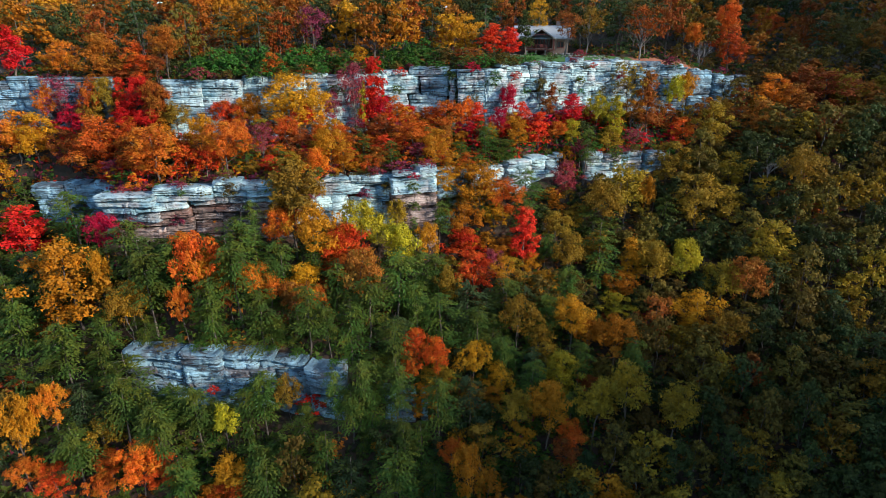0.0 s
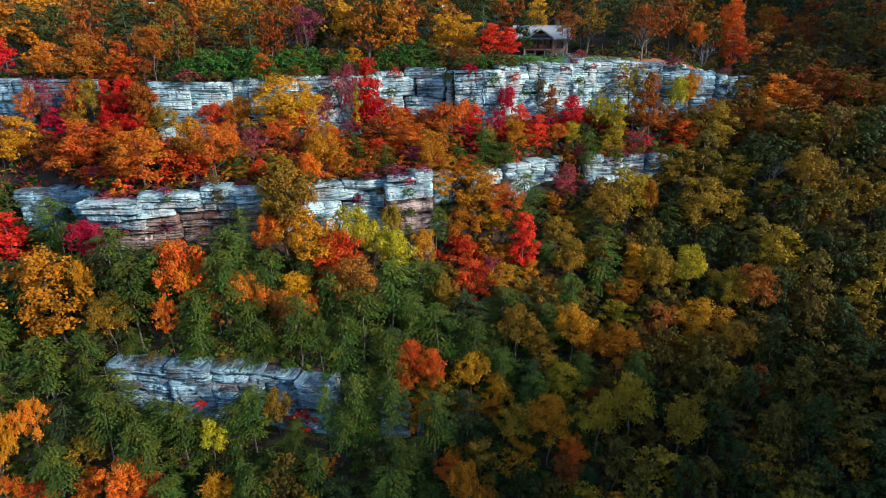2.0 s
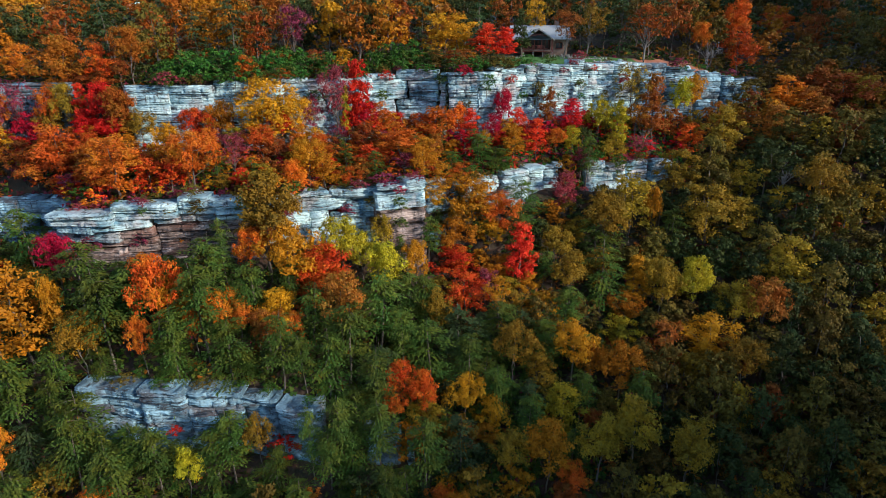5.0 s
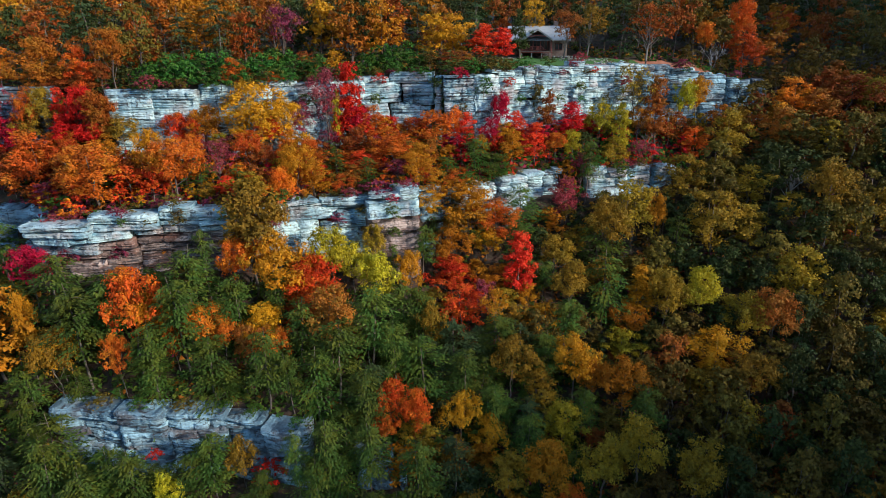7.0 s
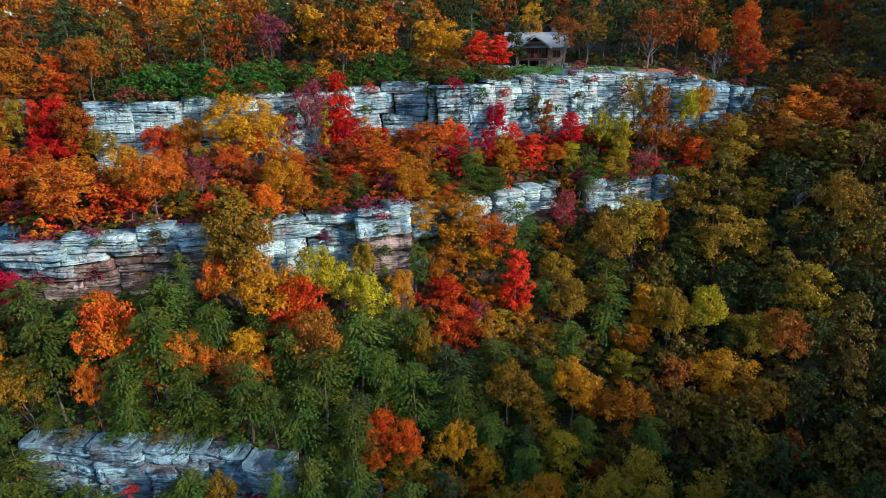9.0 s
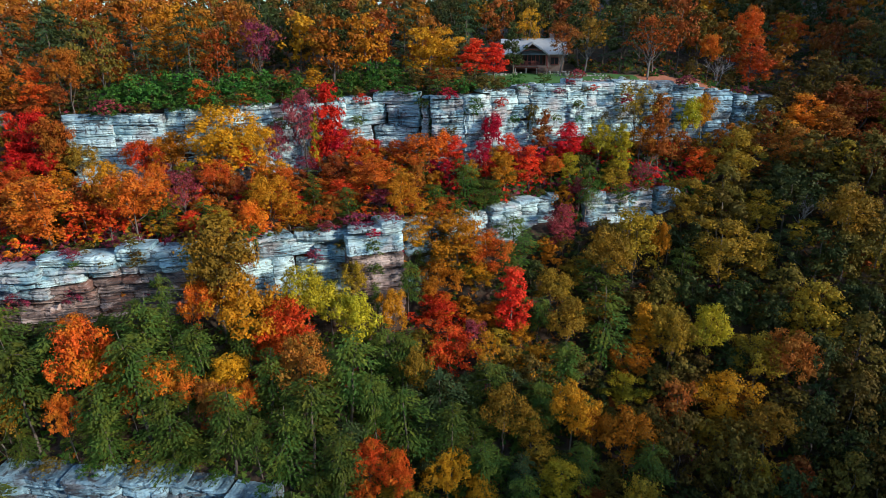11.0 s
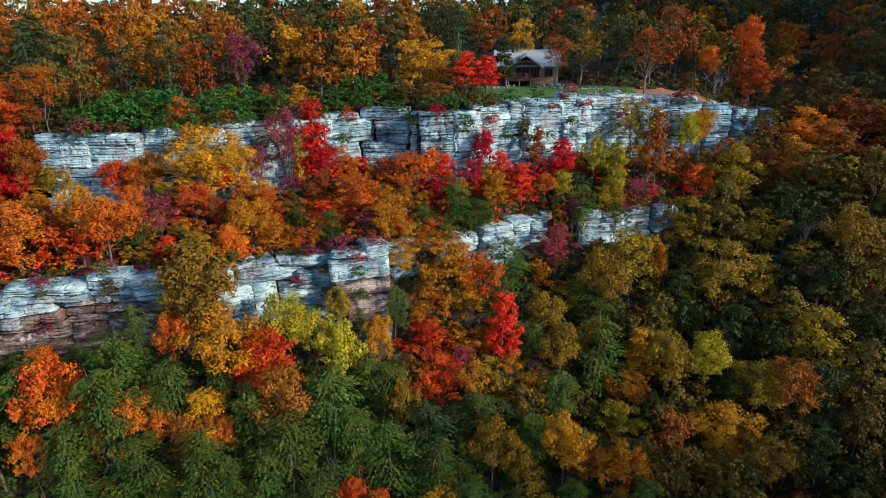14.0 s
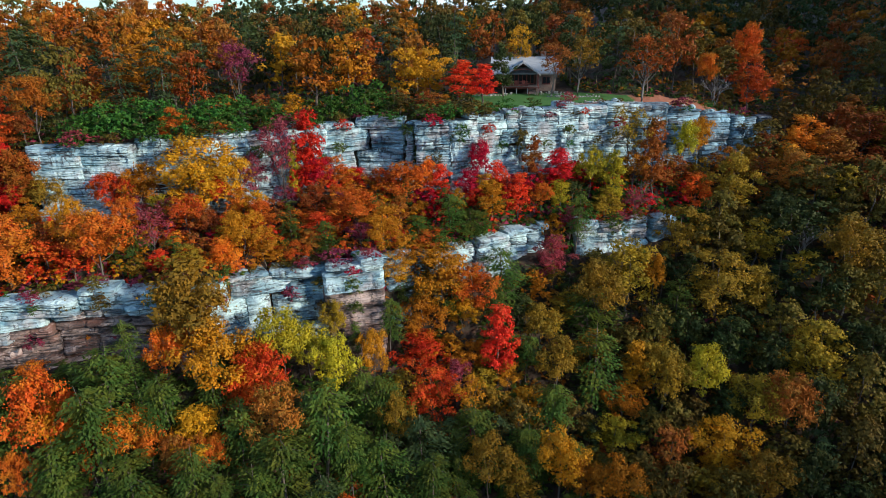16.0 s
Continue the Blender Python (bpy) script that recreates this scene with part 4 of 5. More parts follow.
# ---- trees that stand out: x, y, height, crown radius ----
STANDS = {}
STANDS["gold", 0] = [(-73.1, 109.5, 9.8, 3.7), (-72.9, 98.4, 6.7, 2.1), (-59.1, 70.4, 15.1, 2.3), (-55.4, 83.3, 16.9, 6.3), (-50.6, 83.3, 14.1, 1.7), (-49.3, 107.9, 5.7, 2.1), (-46.5, 82.7, 9.4, 2.6), (-40.5, 101.6, 9.9, 2.2), (-35.1, 85.1, 10.8, 2.6), (-34.8, 110.8, 9.4, 2.9), (-32.3, 67.8, 6.0, 2.4), (-29.7, 68.9, 9.2, 2.7), (-26.8, 112.0, 12.9, 5.1), (-23.4, 113.8, 10.2, 3.0), (-22.4, 114.0, 5.0, 2.0), (-21.4, 86.9, 8.8, 3.2), (-20.5, 91.9, 14.4, 4.3), (-19.7, 105.3, 8.2, 2.7), (-17.5, 106.2, 6.5, 2.7), (-2.8, 100.9, 10.8, 2.1), (-1.6, 109.4, 8.0, 3.0), (-0.4, 109.6, 6.0, 2.7), (1.1, 111.4, 5.3, 2.9), (2.8, 67.4, 14.4, 2.4)]
STANDS["gold", 1] = [(3.8, 107.2, 8.6, 3.3), (3.8, 118.3, 4.0, 1.3), (4.9, 83.0, 9.4, 2.7), (4.9, 142.0, 10.1, 3.5), (6.8, 110.1, 11.3, 4.4), (7.7, 81.0, 5.0, 2.0), (8.7, 83.0, 7.0, 2.7), (9.8, 109.1, 5.8, 2.7), (11.3, 105.3, 5.7, 2.7), (14.0, 123.4, 4.5, 2.2), (15.1, 121.4, 6.0, 2.9), (15.6, 76.5, 11.4, 3.4), (16.0, 103.8, 5.5, 2.0), (21.7, 91.7, 10.9, 3.3), (24.3, 90.9, 8.2, 2.3), (28.5, 89.6, 10.9, 3.4), (31.9, 101.4, 6.7, 2.6), (40.5, 116.9, 11.8, 1.7), (43.3, 95.0, 9.6, 3.9), (52.7, 136.4, 10.7, 2.4)]
STANDS["orange", 0] = [(-77.0, 110.1, 9.8, 3.7), (-71.3, 112.3, 10.6, 2.0), (-70.0, 117.4, 7.3, 2.8), (-63.8, 112.3, 11.2, 2.1), (-60.1, 106.2, 11.9, 4.8), (-58.4, 69.7, 6.5, 2.1), (-55.6, 74.0, 10.6, 2.0), (-55.5, 131.8, 5.7, 2.0), (-55.1, 106.9, 6.2, 2.4), (-47.5, 68.2, 7.2, 2.1), (-47.0, 70.4, 6.5, 2.0), (-46.7, 98.3, 10.3, 4.5), (-41.7, 90.9, 6.5, 2.1), (-38.1, 81.4, 10.2, 1.5), (-36.5, 107.7, 6.3, 2.1), (-35.5, 98.9, 10.9, 3.5), (-32.0, 83.8, 7.5, 1.3), (-31.9, 117.1, 5.5, 2.0), (-29.4, 68.2, 6.5, 2.9), (-29.1, 85.3, 8.8, 2.8), (-27.3, 107.2, 7.2, 2.3), (-26.4, 85.3, 7.5, 2.4), (-26.0, 118.9, 3.4, 2.2), (-24.6, 95.3, 8.2, 2.3)]
STANDS["orange", 1] = [(-19.3, 85.7, 7.0, 1.6), (-18.6, 111.7, 6.0, 2.4), (-13.7, 107.4, 4.2, 2.0), (-9.3, 122.6, 7.3, 3.3), (-5.5, 113.8, 7.5, 4.0), (-5.2, 79.8, 6.5, 1.6), (-3.5, 124.5, 4.8, 1.7), (1.3, 72.3, 6.3, 2.0), (1.7, 120.7, 7.8, 3.8), (4.8, 114.3, 4.3, 2.9), (11.2, 110.6, 8.3, 3.8), (23.0, 124.5, 6.0, 1.8), (58.3, 150.0, 9.4, 2.1), (67.2, 150.0, 11.4, 4.0), (73.6, 140.1, 9.8, 4.9)]
STANDS["vermilion", 0] = [(-55.6, 116.0, 7.8, 3.0), (-54.4, 69.4, 5.8, 2.6), (-42.2, 69.4, 9.8, 3.3), (-39.3, 70.3, 6.2, 2.6), (-38.7, 110.3, 8.3, 2.6), (-37.2, 83.8, 14.8, 3.5), (-26.3, 92.0, 10.3, 2.1), (-21.8, 102.7, 6.7, 2.7), (-18.0, 92.3, 8.3, 3.4), (-15.5, 93.3, 11.1, 3.4), (-4.5, 81.9, 8.8, 2.3), (-1.1, 81.3, 9.1, 2.3), (3.8, 104.6, 8.2, 3.9), (4.4, 121.1, 8.3, 1.8), (5.4, 99.1, 9.6, 3.5), (18.5, 75.5, 6.8, 2.2), (51.3, 132.1, 7.5, 3.2), (69.8, 158.0, 16.0, 3.4), (90.1, 181.4, 10.2, 3.9)]
STANDS["plum", 0] = [(-68.8, 112.3, 11.6, 3.2), (-45.7, 114.5, 5.6, 1.8), (-36.2, 110.7, 5.2, 2.0), (-30.6, 103.0, 7.7, 2.3), (-27.4, 134.6, 12.0, 3.9), (-20.2, 116.0, 9.7, 2.2), (-16.6, 117.7, 14.3, 3.0), (8.8, 102.3, 6.7, 2.6)]
STANDS["scarlet", 0] = [(-79.1, 117.4, 9.9, 3.0), (-69.3, 96.6, 10.8, 4.1), (-57.4, 111.9, 10.8, 1.6), (-15.1, 118.7, 6.2, 1.3), (7.1, 121.1, 7.3, 2.3), (11.0, 138.0, 7.8, 3.2), (14.3, 139.0, 7.1, 2.5), (14.6, 104.4, 12.8, 2.8), (15.6, 124.7, 5.5, 2.0), (19.4, 123.4, 7.8, 2.4), (26.3, 128.2, 7.3, 2.8), (104.0, 205.2, 6.9, 2.1)]
STANDS["far_orange", 0] = [(-94.1, 195.4, 15.0, 6.2), (-76.8, 185.3, 13.7, 5.2), (-73.3, 168.6, 13.2, 5.0), (-53.7, 144.3, 15.0, 5.8), (-14.9, 136.5, 13.6, 5.2)]
STANDS["far_rust", 0] = [(-73.2, 200.6, 14.9, 5.7), (-28.7, 177.3, 12.2, 4.6), (-28.5, 168.2, 11.1, 4.2), (38.8, 189.1, 12.6, 4.8)]
STANDS["far_gold", 0] = [(-80.9, 122.7, 13.4, 5.1), (-52.0, 164.2, 12.8, 4.9), (-0.7, 166.7, 12.4, 4.7), (0.9, 142.3, 10.2, 3.9)]
STANDS["pine", 0] = [(-96.2, 175.4, 11.1, 4.6), (3.9, 76.2, 11.3, 3.0), (4.2, 90.6, 11.8, 4.1), (9.8, 150.0, 16.0, 4.4)]
STANDS["far_green", 0] = [(-81.8, 163.4, 11.2, 4.2), (27.4, 206.2, 13.8, 5.3)]
STANDS["olive", 0] = [(-71.8, 132.4, 7.7, 2.9), (35.2, 88.0, 12.7, 3.4), (40.5, 83.5, 12.7, 3.2), (47.3, 76.1, 12.9, 3.0), (51.2, 121.0, 10.4, 4.0), (52.7, 124.4, 11.8, 3.7), (54.5, 83.2, 12.4, 3.1), (57.0, 109.0, 10.2, 3.7), (59.0, 91.3, 12.7, 3.4), (63.1, 98.0, 13.2, 3.6), (65.9, 139.0, 9.3, 3.8), (66.1, 110.1, 11.1, 3.4), (70.0, 128.7, 10.3, 4.1), (71.6, 110.3, 11.7, 3.4), (76.1, 122.9, 13.8, 4.1), (90.5, 188.9, 12.7, 4.1)]
STANDS["rust", 0] = [(-66.8, 108.2, 7.7, 3.2), (-60.2, 116.8, 4.2, 2.8), (-56.3, 129.9, 7.5, 2.9), (-55.4, 115.9, 3.8, 2.8), (-52.1, 115.4, 5.3, 1.7), (-50.8, 110.3, 6.7, 2.0), (-24.9, 107.2, 5.5, 1.8), (-22.3, 84.4, 8.2, 2.4), (-12.9, 87.8, 13.4, 3.4), (-12.0, 117.3, 5.5, 3.2), (-11.5, 108.5, 4.3, 1.7), (0.6, 117.2, 5.2, 2.1), (17.7, 73.1, 7.5, 2.0), (23.2, 84.6, 5.5, 1.7), (52.6, 96.5, 13.1, 3.3), (68.4, 132.4, 9.2, 4.4), (77.8, 138.4, 8.8, 4.9), (85.7, 141.0, 10.8, 5.7)]
STANDS["shrub", 0] = [(-44.5, 115.2, 5.5, 2.9), (-41.4, 118.1, 5.5, 3.3), (-38.5, 116.1, 5.5, 2.9), (-38.1, 121.2, 5.5, 3.2), (-33.5, 119.4, 5.5, 2.9), (-31.0, 117.1, 5.5, 3.1), (-27.6, 120.6, 5.5, 3.2), (-26.4, 123.6, 5.5, 3.1), (-24.2, 125.2, 5.5, 3.3), (-19.3, 123.4, 5.5, 2.5), (-10.8, 127.9, 5.5, 2.4), (-7.2, 131.9, 5.5, 2.9), (-3.8, 134.9, 5.5, 2.5)]
STANDS["green_tall", 0] = [(18.4, 143.0, 10.1, 2.4)]
STANDS["thin_gold", 0] = [(10.7, 97.4, 10.4, 2.4), (23.0, 158.0, 11.6, 3.2), (39.8, 131.0, 7.5, 2.6)]
STANDS["thin_rust", 0] = [(27.7, 145.0, 10.0, 4.0)]
STANDS["thin_ochre", 0] = [(32.7, 146.0, 10.8, 4.3), (39.5, 133.6, 11.6, 3.7)]
STANDS["thin_orange", 0] = [(43.6, 142.0, 12.1, 5.3)]
STANDS["bare", 0] = [(-19.9, 84.7, 4.7, 1.8), (41.9, 131.0, 6.9, 2.6), (60.0, 148.0, 9.1, 2.8), (64.7, 119.7, 11.5, 4.4)]
STANDS["far_olive", 0] = [(55.8, 203.4, 13.6, 5.2)]
STANDS["olive_bush", 0] = [(68.2, 158.1, 3.5, 2.8), (81.1, 163.3, 3.9, 3.1)]
STANDS["shrub_low", 0] = [(-52.3, 98.3, 2.8, 2.2)]
STANDS["amber", 0] = [(-62.6, 116.7, 11.6, 4.5), (-51.6, 104.3, 6.5, 3.0), (-50.5, 110.3, 10.9, 2.9), (-50.0, 115.2, 10.2, 2.9)]
STANDS["crimson", 0] = [(-67.3, 112.3, 6.8, 3.0), (-56.0, 111.1, 7.3, 3.2), (-53.8, 111.1, 11.2, 2.3), (-53.1, 90.3, 10.2, 2.2), (-51.9, 109.4, 6.5, 2.0), (-25.1, 113.2, 7.3, 2.0), (-12.4, 120.5, 7.7, 2.3), (-6.9, 124.1, 5.2, 2.2), (11.5, 122.6, 5.7, 2.0), (12.7, 123.3, 9.8, 2.0)]
STANDS["ochre", 0] = [(-64.0, 112.3, 7.2, 2.3), (-60.4, 112.2, 11.1, 2.6), (-47.3, 109.5, 7.7, 2.3), (-46.5, 81.8, 11.6, 2.7), (-25.4, 100.9, 4.5, 2.2), (-24.1, 94.3, 16.1, 5.1), (-22.3, 75.6, 9.0, 1.8), (-7.8, 102.7, 9.2, 1.6), (-0.7, 80.6, 5.5, 2.7), (0.7, 94.2, 10.8, 2.2), (4.6, 110.4, 6.1, 2.3), (10.9, 76.9, 9.1, 2.6), (12.1, 90.6, 10.3, 3.0), (16.3, 91.3, 7.2, 2.6), (21.6, 108.9, 9.7, 3.2), (22.8, 77.6, 11.7, 3.2), (23.2, 103.8, 10.7, 3.4), (25.8, 114.3, 6.3, 2.3), (27.5, 78.7, 13.6, 3.4), (30.6, 113.1, 13.9, 4.2), (34.1, 125.8, 6.2, 3.0), (34.4, 76.8, 12.3, 3.0), (36.5, 116.9, 13.4, 4.7), (37.8, 102.0, 12.1, 3.2)]
STANDS["ochre", 1] = [(46.3, 123.6, 10.6, 4.1), (47.1, 89.6, 11.2, 3.4), (49.2, 98.1, 11.2, 3.4), (49.4, 114.5, 12.3, 5.3), (55.8, 114.9, 9.2, 3.4), (57.4, 131.4, 12.8, 4.7), (58.2, 121.5, 8.8, 3.8), (59.3, 102.7, 13.3, 4.9), (68.3, 114.3, 13.9, 4.3)]
STANDS["yellow", 0] = [(-32.7, 111.0, 4.8, 2.0), (-31.3, 73.4, 9.2, 2.0), (-13.8, 97.9, 11.8, 3.3), (-11.1, 99.2, 9.2, 2.8), (-8.0, 97.2, 12.4, 3.2), (18.6, 84.8, 9.2, 3.3), (26.5, 125.7, 6.0, 2.2), (30.0, 97.6, 6.5, 3.3), (31.5, 127.3, 10.6, 2.4), (43.0, 101.3, 13.2, 2.8), (49.9, 135.0, 11.4, 2.3)]
STANDS["hemlock", 0] = [(-62.7, 81.0, 14.8, 3.6), (-60.3, 95.7, 14.3, 4.5), (-55.3, 78.7, 13.4, 4.3), (-50.9, 69.9, 12.3, 3.7), (-49.8, 80.7, 12.9, 3.1), (-49.7, 78.6, 9.3, 2.9), (-48.2, 86.7, 13.3, 4.1), (-45.7, 76.5, 11.1, 3.9), (-45.4, 73.4, 13.8, 3.4), (-44.6, 82.0, 5.1, 2.5), (-43.1, 82.5, 15.7, 4.6), (-42.5, 74.9, 7.6, 3.1), (-40.6, 85.6, 12.7, 3.9), (-39.6, 71.6, 12.9, 3.9), (-39.2, 75.9, 6.8, 3.7), (-35.7, 67.5, 11.3, 3.4), (-35.3, 73.8, 11.2, 3.3), (-34.4, 81.6, 6.3, 3.1), (-34.0, 81.1, 12.2, 3.4), (-33.4, 98.6, 3.8, 1.5), (-33.3, 75.0, 6.6, 2.8), (-33.0, 102.3, 5.8, 2.2), (-31.4, 87.3, 14.2, 4.4), (-30.4, 83.4, 15.2, 4.4)]
STANDS["hemlock", 1] = [(-29.4, 91.1, 12.8, 2.1), (-27.7, 75.0, 9.0, 4.0), (-26.9, 81.7, 9.7, 3.8), (-25.6, 81.6, 4.9, 2.5), (-25.5, 74.6, 12.2, 3.5), (-24.8, 67.6, 13.1, 3.7), (-24.7, 87.7, 11.6, 3.2), (-20.7, 91.0, 9.9, 2.7), (-20.2, 74.1, 6.9, 2.8), (-19.9, 80.8, 12.2, 3.3), (-16.8, 86.9, 10.8, 3.6), (-16.7, 80.5, 9.0, 2.2), (-15.2, 74.1, 12.7, 1.8), (-14.3, 109.4, 6.8, 2.8), (-13.6, 80.9, 10.9, 3.6), (-13.0, 73.9, 9.3, 2.9), (-11.9, 75.1, 12.7, 3.3), (-11.4, 83.2, 15.2, 4.3), (-10.2, 75.2, 7.9, 2.8), (-9.2, 108.8, 5.3, 2.6), (-7.8, 89.1, 15.8, 4.7), (-6.9, 79.1, 14.7, 3.0), (-6.6, 74.8, 12.4, 3.2), (-6.4, 66.7, 14.6, 3.9)]
STANDS["hemlock", 2] = [(-5.0, 103.0, 7.0, 1.3), (-5.0, 70.0, 13.2, 2.1), (-3.9, 85.9, 14.9, 2.8), (-3.5, 96.6, 12.1, 3.1), (-1.0, 95.8, 12.3, 3.4), (-0.6, 104.9, 9.9, 2.4), (-0.4, 74.1, 12.7, 3.3), (-0.2, 87.2, 12.2, 4.0), (0.9, 110.4, 5.3, 2.1), (3.2, 115.5, 4.3, 2.6), (5.3, 86.8, 11.8, 3.3), (8.1, 117.5, 6.5, 3.5), (9.4, 85.1, 9.6, 3.0), (10.8, 94.6, 10.3, 3.4), (11.5, 118.2, 4.2, 3.6), (13.5, 81.4, 10.7, 2.4), (14.3, 110.1, 8.0, 2.5), (15.9, 113.4, 9.8, 4.0), (17.2, 92.8, 9.8, 3.0), (18.8, 105.4, 8.3, 2.4), (21.1, 97.3, 10.9, 3.5), (21.9, 86.6, 9.1, 2.5), (28.2, 102.9, 13.6, 4.4), (28.3, 120.6, 12.2, 2.6)]
STANDS["hemlock", 3] = [(29.6, 113.1, 9.2, 4.8), (30.8, 85.7, 11.7, 3.3), (43.4, 115.0, 9.2, 3.2)]
STANDS["crimson_tall", 0] = [(-12.8, 120.2, 14.8, 3.2)]
STANDS["yellow_tall", 0] = [(-15.5, 118.6, 10.8, 1.0), (35.1, 127.0, 11.1, 2.0)]
STANDS["rust_tall", 0] = [(21.7, 127.5, 8.6, 1.8), (43.5, 131.4, 15.1, 2.8)]
STANDS["plum_full", 0] = [(24.2, 118.1, 7.7, 3.3)]
STANDS["green", 0] = [(39.6, 77.4, 11.6, 2.9), (43.0, 108.9, 10.4, 2.9), (46.9, 82.5, 11.4, 3.1), (48.9, 106.7, 10.2, 2.9), (52.4, 88.7, 12.8, 3.2), (53.4, 104.5, 10.2, 3.0), (53.5, 75.9, 14.1, 2.8), (56.1, 96.5, 13.1, 3.4), (62.4, 121.1, 11.8, 4.0), (62.9, 110.8, 11.6, 3.7)]
STANDS["gold_tall", 0] = [(33.9, 103.8, 10.8, 2.4)]
HEROES = [(q[0], q[1], q[3], q[2]) for key, spots in STANDS.items() for q in spots]
for (species, _), spots in STANDS.items():
    for tx, ty, th, tr in spots:
        if species == "bare":
            plant_bare(tx, ty, th)
        else:
            plant(species, tx, ty, th, tr, None, True)

# bushes rooted on ledges and in cracks: kind, x, y, z, height, radius
LEDGES = [("plum_bush", -8.1, 106.0, 40.9, 3.2, 2.6), ("ochre", -24.8, 97.1, 36.1, 10.7, 4.5), ("plum_bush", -17.5, 122.9, 56.8, 3.1, 2.5), ("red_bush", -19.4, 76.2, 12.6, 2.7, 2.1), ("red_bush", -33.8, 77.3, 15.1, 1.4, 1.1), ("olive_bush", 9.3, 126.0, 58.2, 3.2, 2.5), ("olive_bush", 14.1, 127.8, 57.8, 2.0, 1.6), ("olive_bush", 30.1, 133.2, 57.4, 1.3, 1.1), ("olive_bush", 28.4, 132.0, 54.6, 1.6, 1.3), ("olive_bush", 20.0, 128.7, 54.7, 1.5, 1.2), ("olive_bush", 49.7, 139.7, 57.4, 2.2, 1.8), ("plum_bush", 25.1, 131.2, 57.4, 1.3, 1.0), ("olive_bush", -41.7, 96.0, 41.4, 1.9, 1.5), ("olive_bush", -9.9, 104.4, 38.9, 1.6, 1.3), ("olive_bush", -9.0, 104.0, 34.9, 2.4, 1.9), ("shrub_low", 14.9, 128.2, 58.7, 1.7, 1.4), ("crack_hemlock", 2.5, 126.2, 50.2, 7.0, 1.5), ("shrub_low", 9.8, 123.6, 54.2, 4.0, 1.5), ("olive_bush", 20.0, 129.0, 51.0, 5.5, 1.1)]
for species, tx, ty, tz, th, tr in LEDGES:
    plant(species, tx, ty, th, tr, tz)


# ---- the rest of the forest ----
def near_brink(x, y, before=3.3, behind=2.3):
    """Whether x, y is on the rock of a cliff or hard against it."""
    for line, x0, x1 in SPANS:
        if x0 - 1 < x < x1 + 1:
            a, b, c, d = line_at(line, x)
            if a - before < y < c + behind:
                return True
    return False


def clearing(x, y):
    """The lawn, the dry grass and the cabin."""
    return (12 < x < 60 and brink(x) < y < (149.5 if x < 44 else 147)) or (12 < x < 33 and 147 < y < 163)


def in_reach(x, y):
    """The breadth of hillside that is wooded tree by tree."""
    return abs(x - 2) < 5 + 0.74 * (0.94 * y + 0.342 * max(0, 66 - ground_at(x, y)))


def zone(x, y, rng):
    """A kind, a height and a crown width by where the tree stands."""
    lo, mi, hi = (line_at(l, x) for l in (LOW, MID, HIGH))
    r = rng.random()
    if y > hi[2] + 1:
        if y > 168:
            if x < -50:
                k = "back_amber" if r < .35 else "back_orange" if r < .6 else "back_rust" if r < .75 else "back_olive" if r < .88 else "back_green"
            else:
                k = "back_green" if r < .42 else "back_olive" if r < .66 else "back_gold" if r < .76 else "back_amber" if r < .86 else "back_rust"
            return k, rng.uniform(12, 15.5), rng.uniform(3.6, 5.0)
        if x > 38:
            k = "far_olive" if r < .30 else "far_rust" if r < .52 else "far_green" if r < .80 else "far_orange" if r < .90 else "pine"
        elif x > 10:
            k = "far_green" if r < .42 else "far_olive" if r < .64 else "far_rust" if r < .80 else "pine"
        elif x > -22:
            k = "far_green" if r < .22 else "far_rust" if r < .36 else "far_orange" if r < .54 else "far_gold" if r < .68 else "far_olive" if r < .86 else "pine"
        else:
            k = "far_orange" if r < .32 else "far_rust" if r < .42 else "far_gold" if r < .60 else "far_green" if r < .78 else "far_olive" if r < .88 else "pine"
        return k, rng.uniform(11, 15), rng.uniform(3.4, 4.8)
    if y > mi[2]:
        if x > 50:
            k = "olive" if r < .35 else "rust" if r < .65 else "green" if r < .75 else "ochre"
            return k, rng.uniform(9, 12), rng.uniform(3.4, 4.4)
        if x > 4 and r < 0.45:
            return ("hemlock" if r < .2 else "green" if r < .28 else "crimson" if r < .36 else "young_hemlock"), rng.uniform(4, 7.5), rng.uniform(1.6, 2.6)
        k = "orange" if r < .22 else "vermilion" if r < .4 else "gold" if r < .54 else "scarlet" if r < .6 else "plum" if r < .7 else "rust" if r < .82 else "ochre" if r < .9 else "hemlock"
        return k, rng.uniform(6.2, 9.2), rng.uniform(2.0, 3.1)
    if x > 24:
        k = "olive" if r < .32 else "green" if r < .52 else "ochre" if r < (.84 if x < 50 else .66) else "green" if r < .85 else "rust" if r < .88 else "olive" if r < .93 else "pine"
        return k, rng.uniform(8.5, 12), rng.uniform(2.7, 3.9)
    if x > 4:
        k = "olive" if r < .13 else "green" if r < .22 else "hemlock" if r < .44 else "gold" if r < .6 else "orange" if r < .67 else "pine" if r < .78 else "ochre"
        return k, rng.uniform(7, 10.5), rng.uniform(2.4, 3.4)
    k = "hemlock" if r < .5 else "pine" if r < .68 else "green" if r < .80 else "olive" if r < .87 else "ochre" if r < .97 else "gold"
    return k, rng.uniform(8, 12.5), rng.uniform(2.7, 3.8)


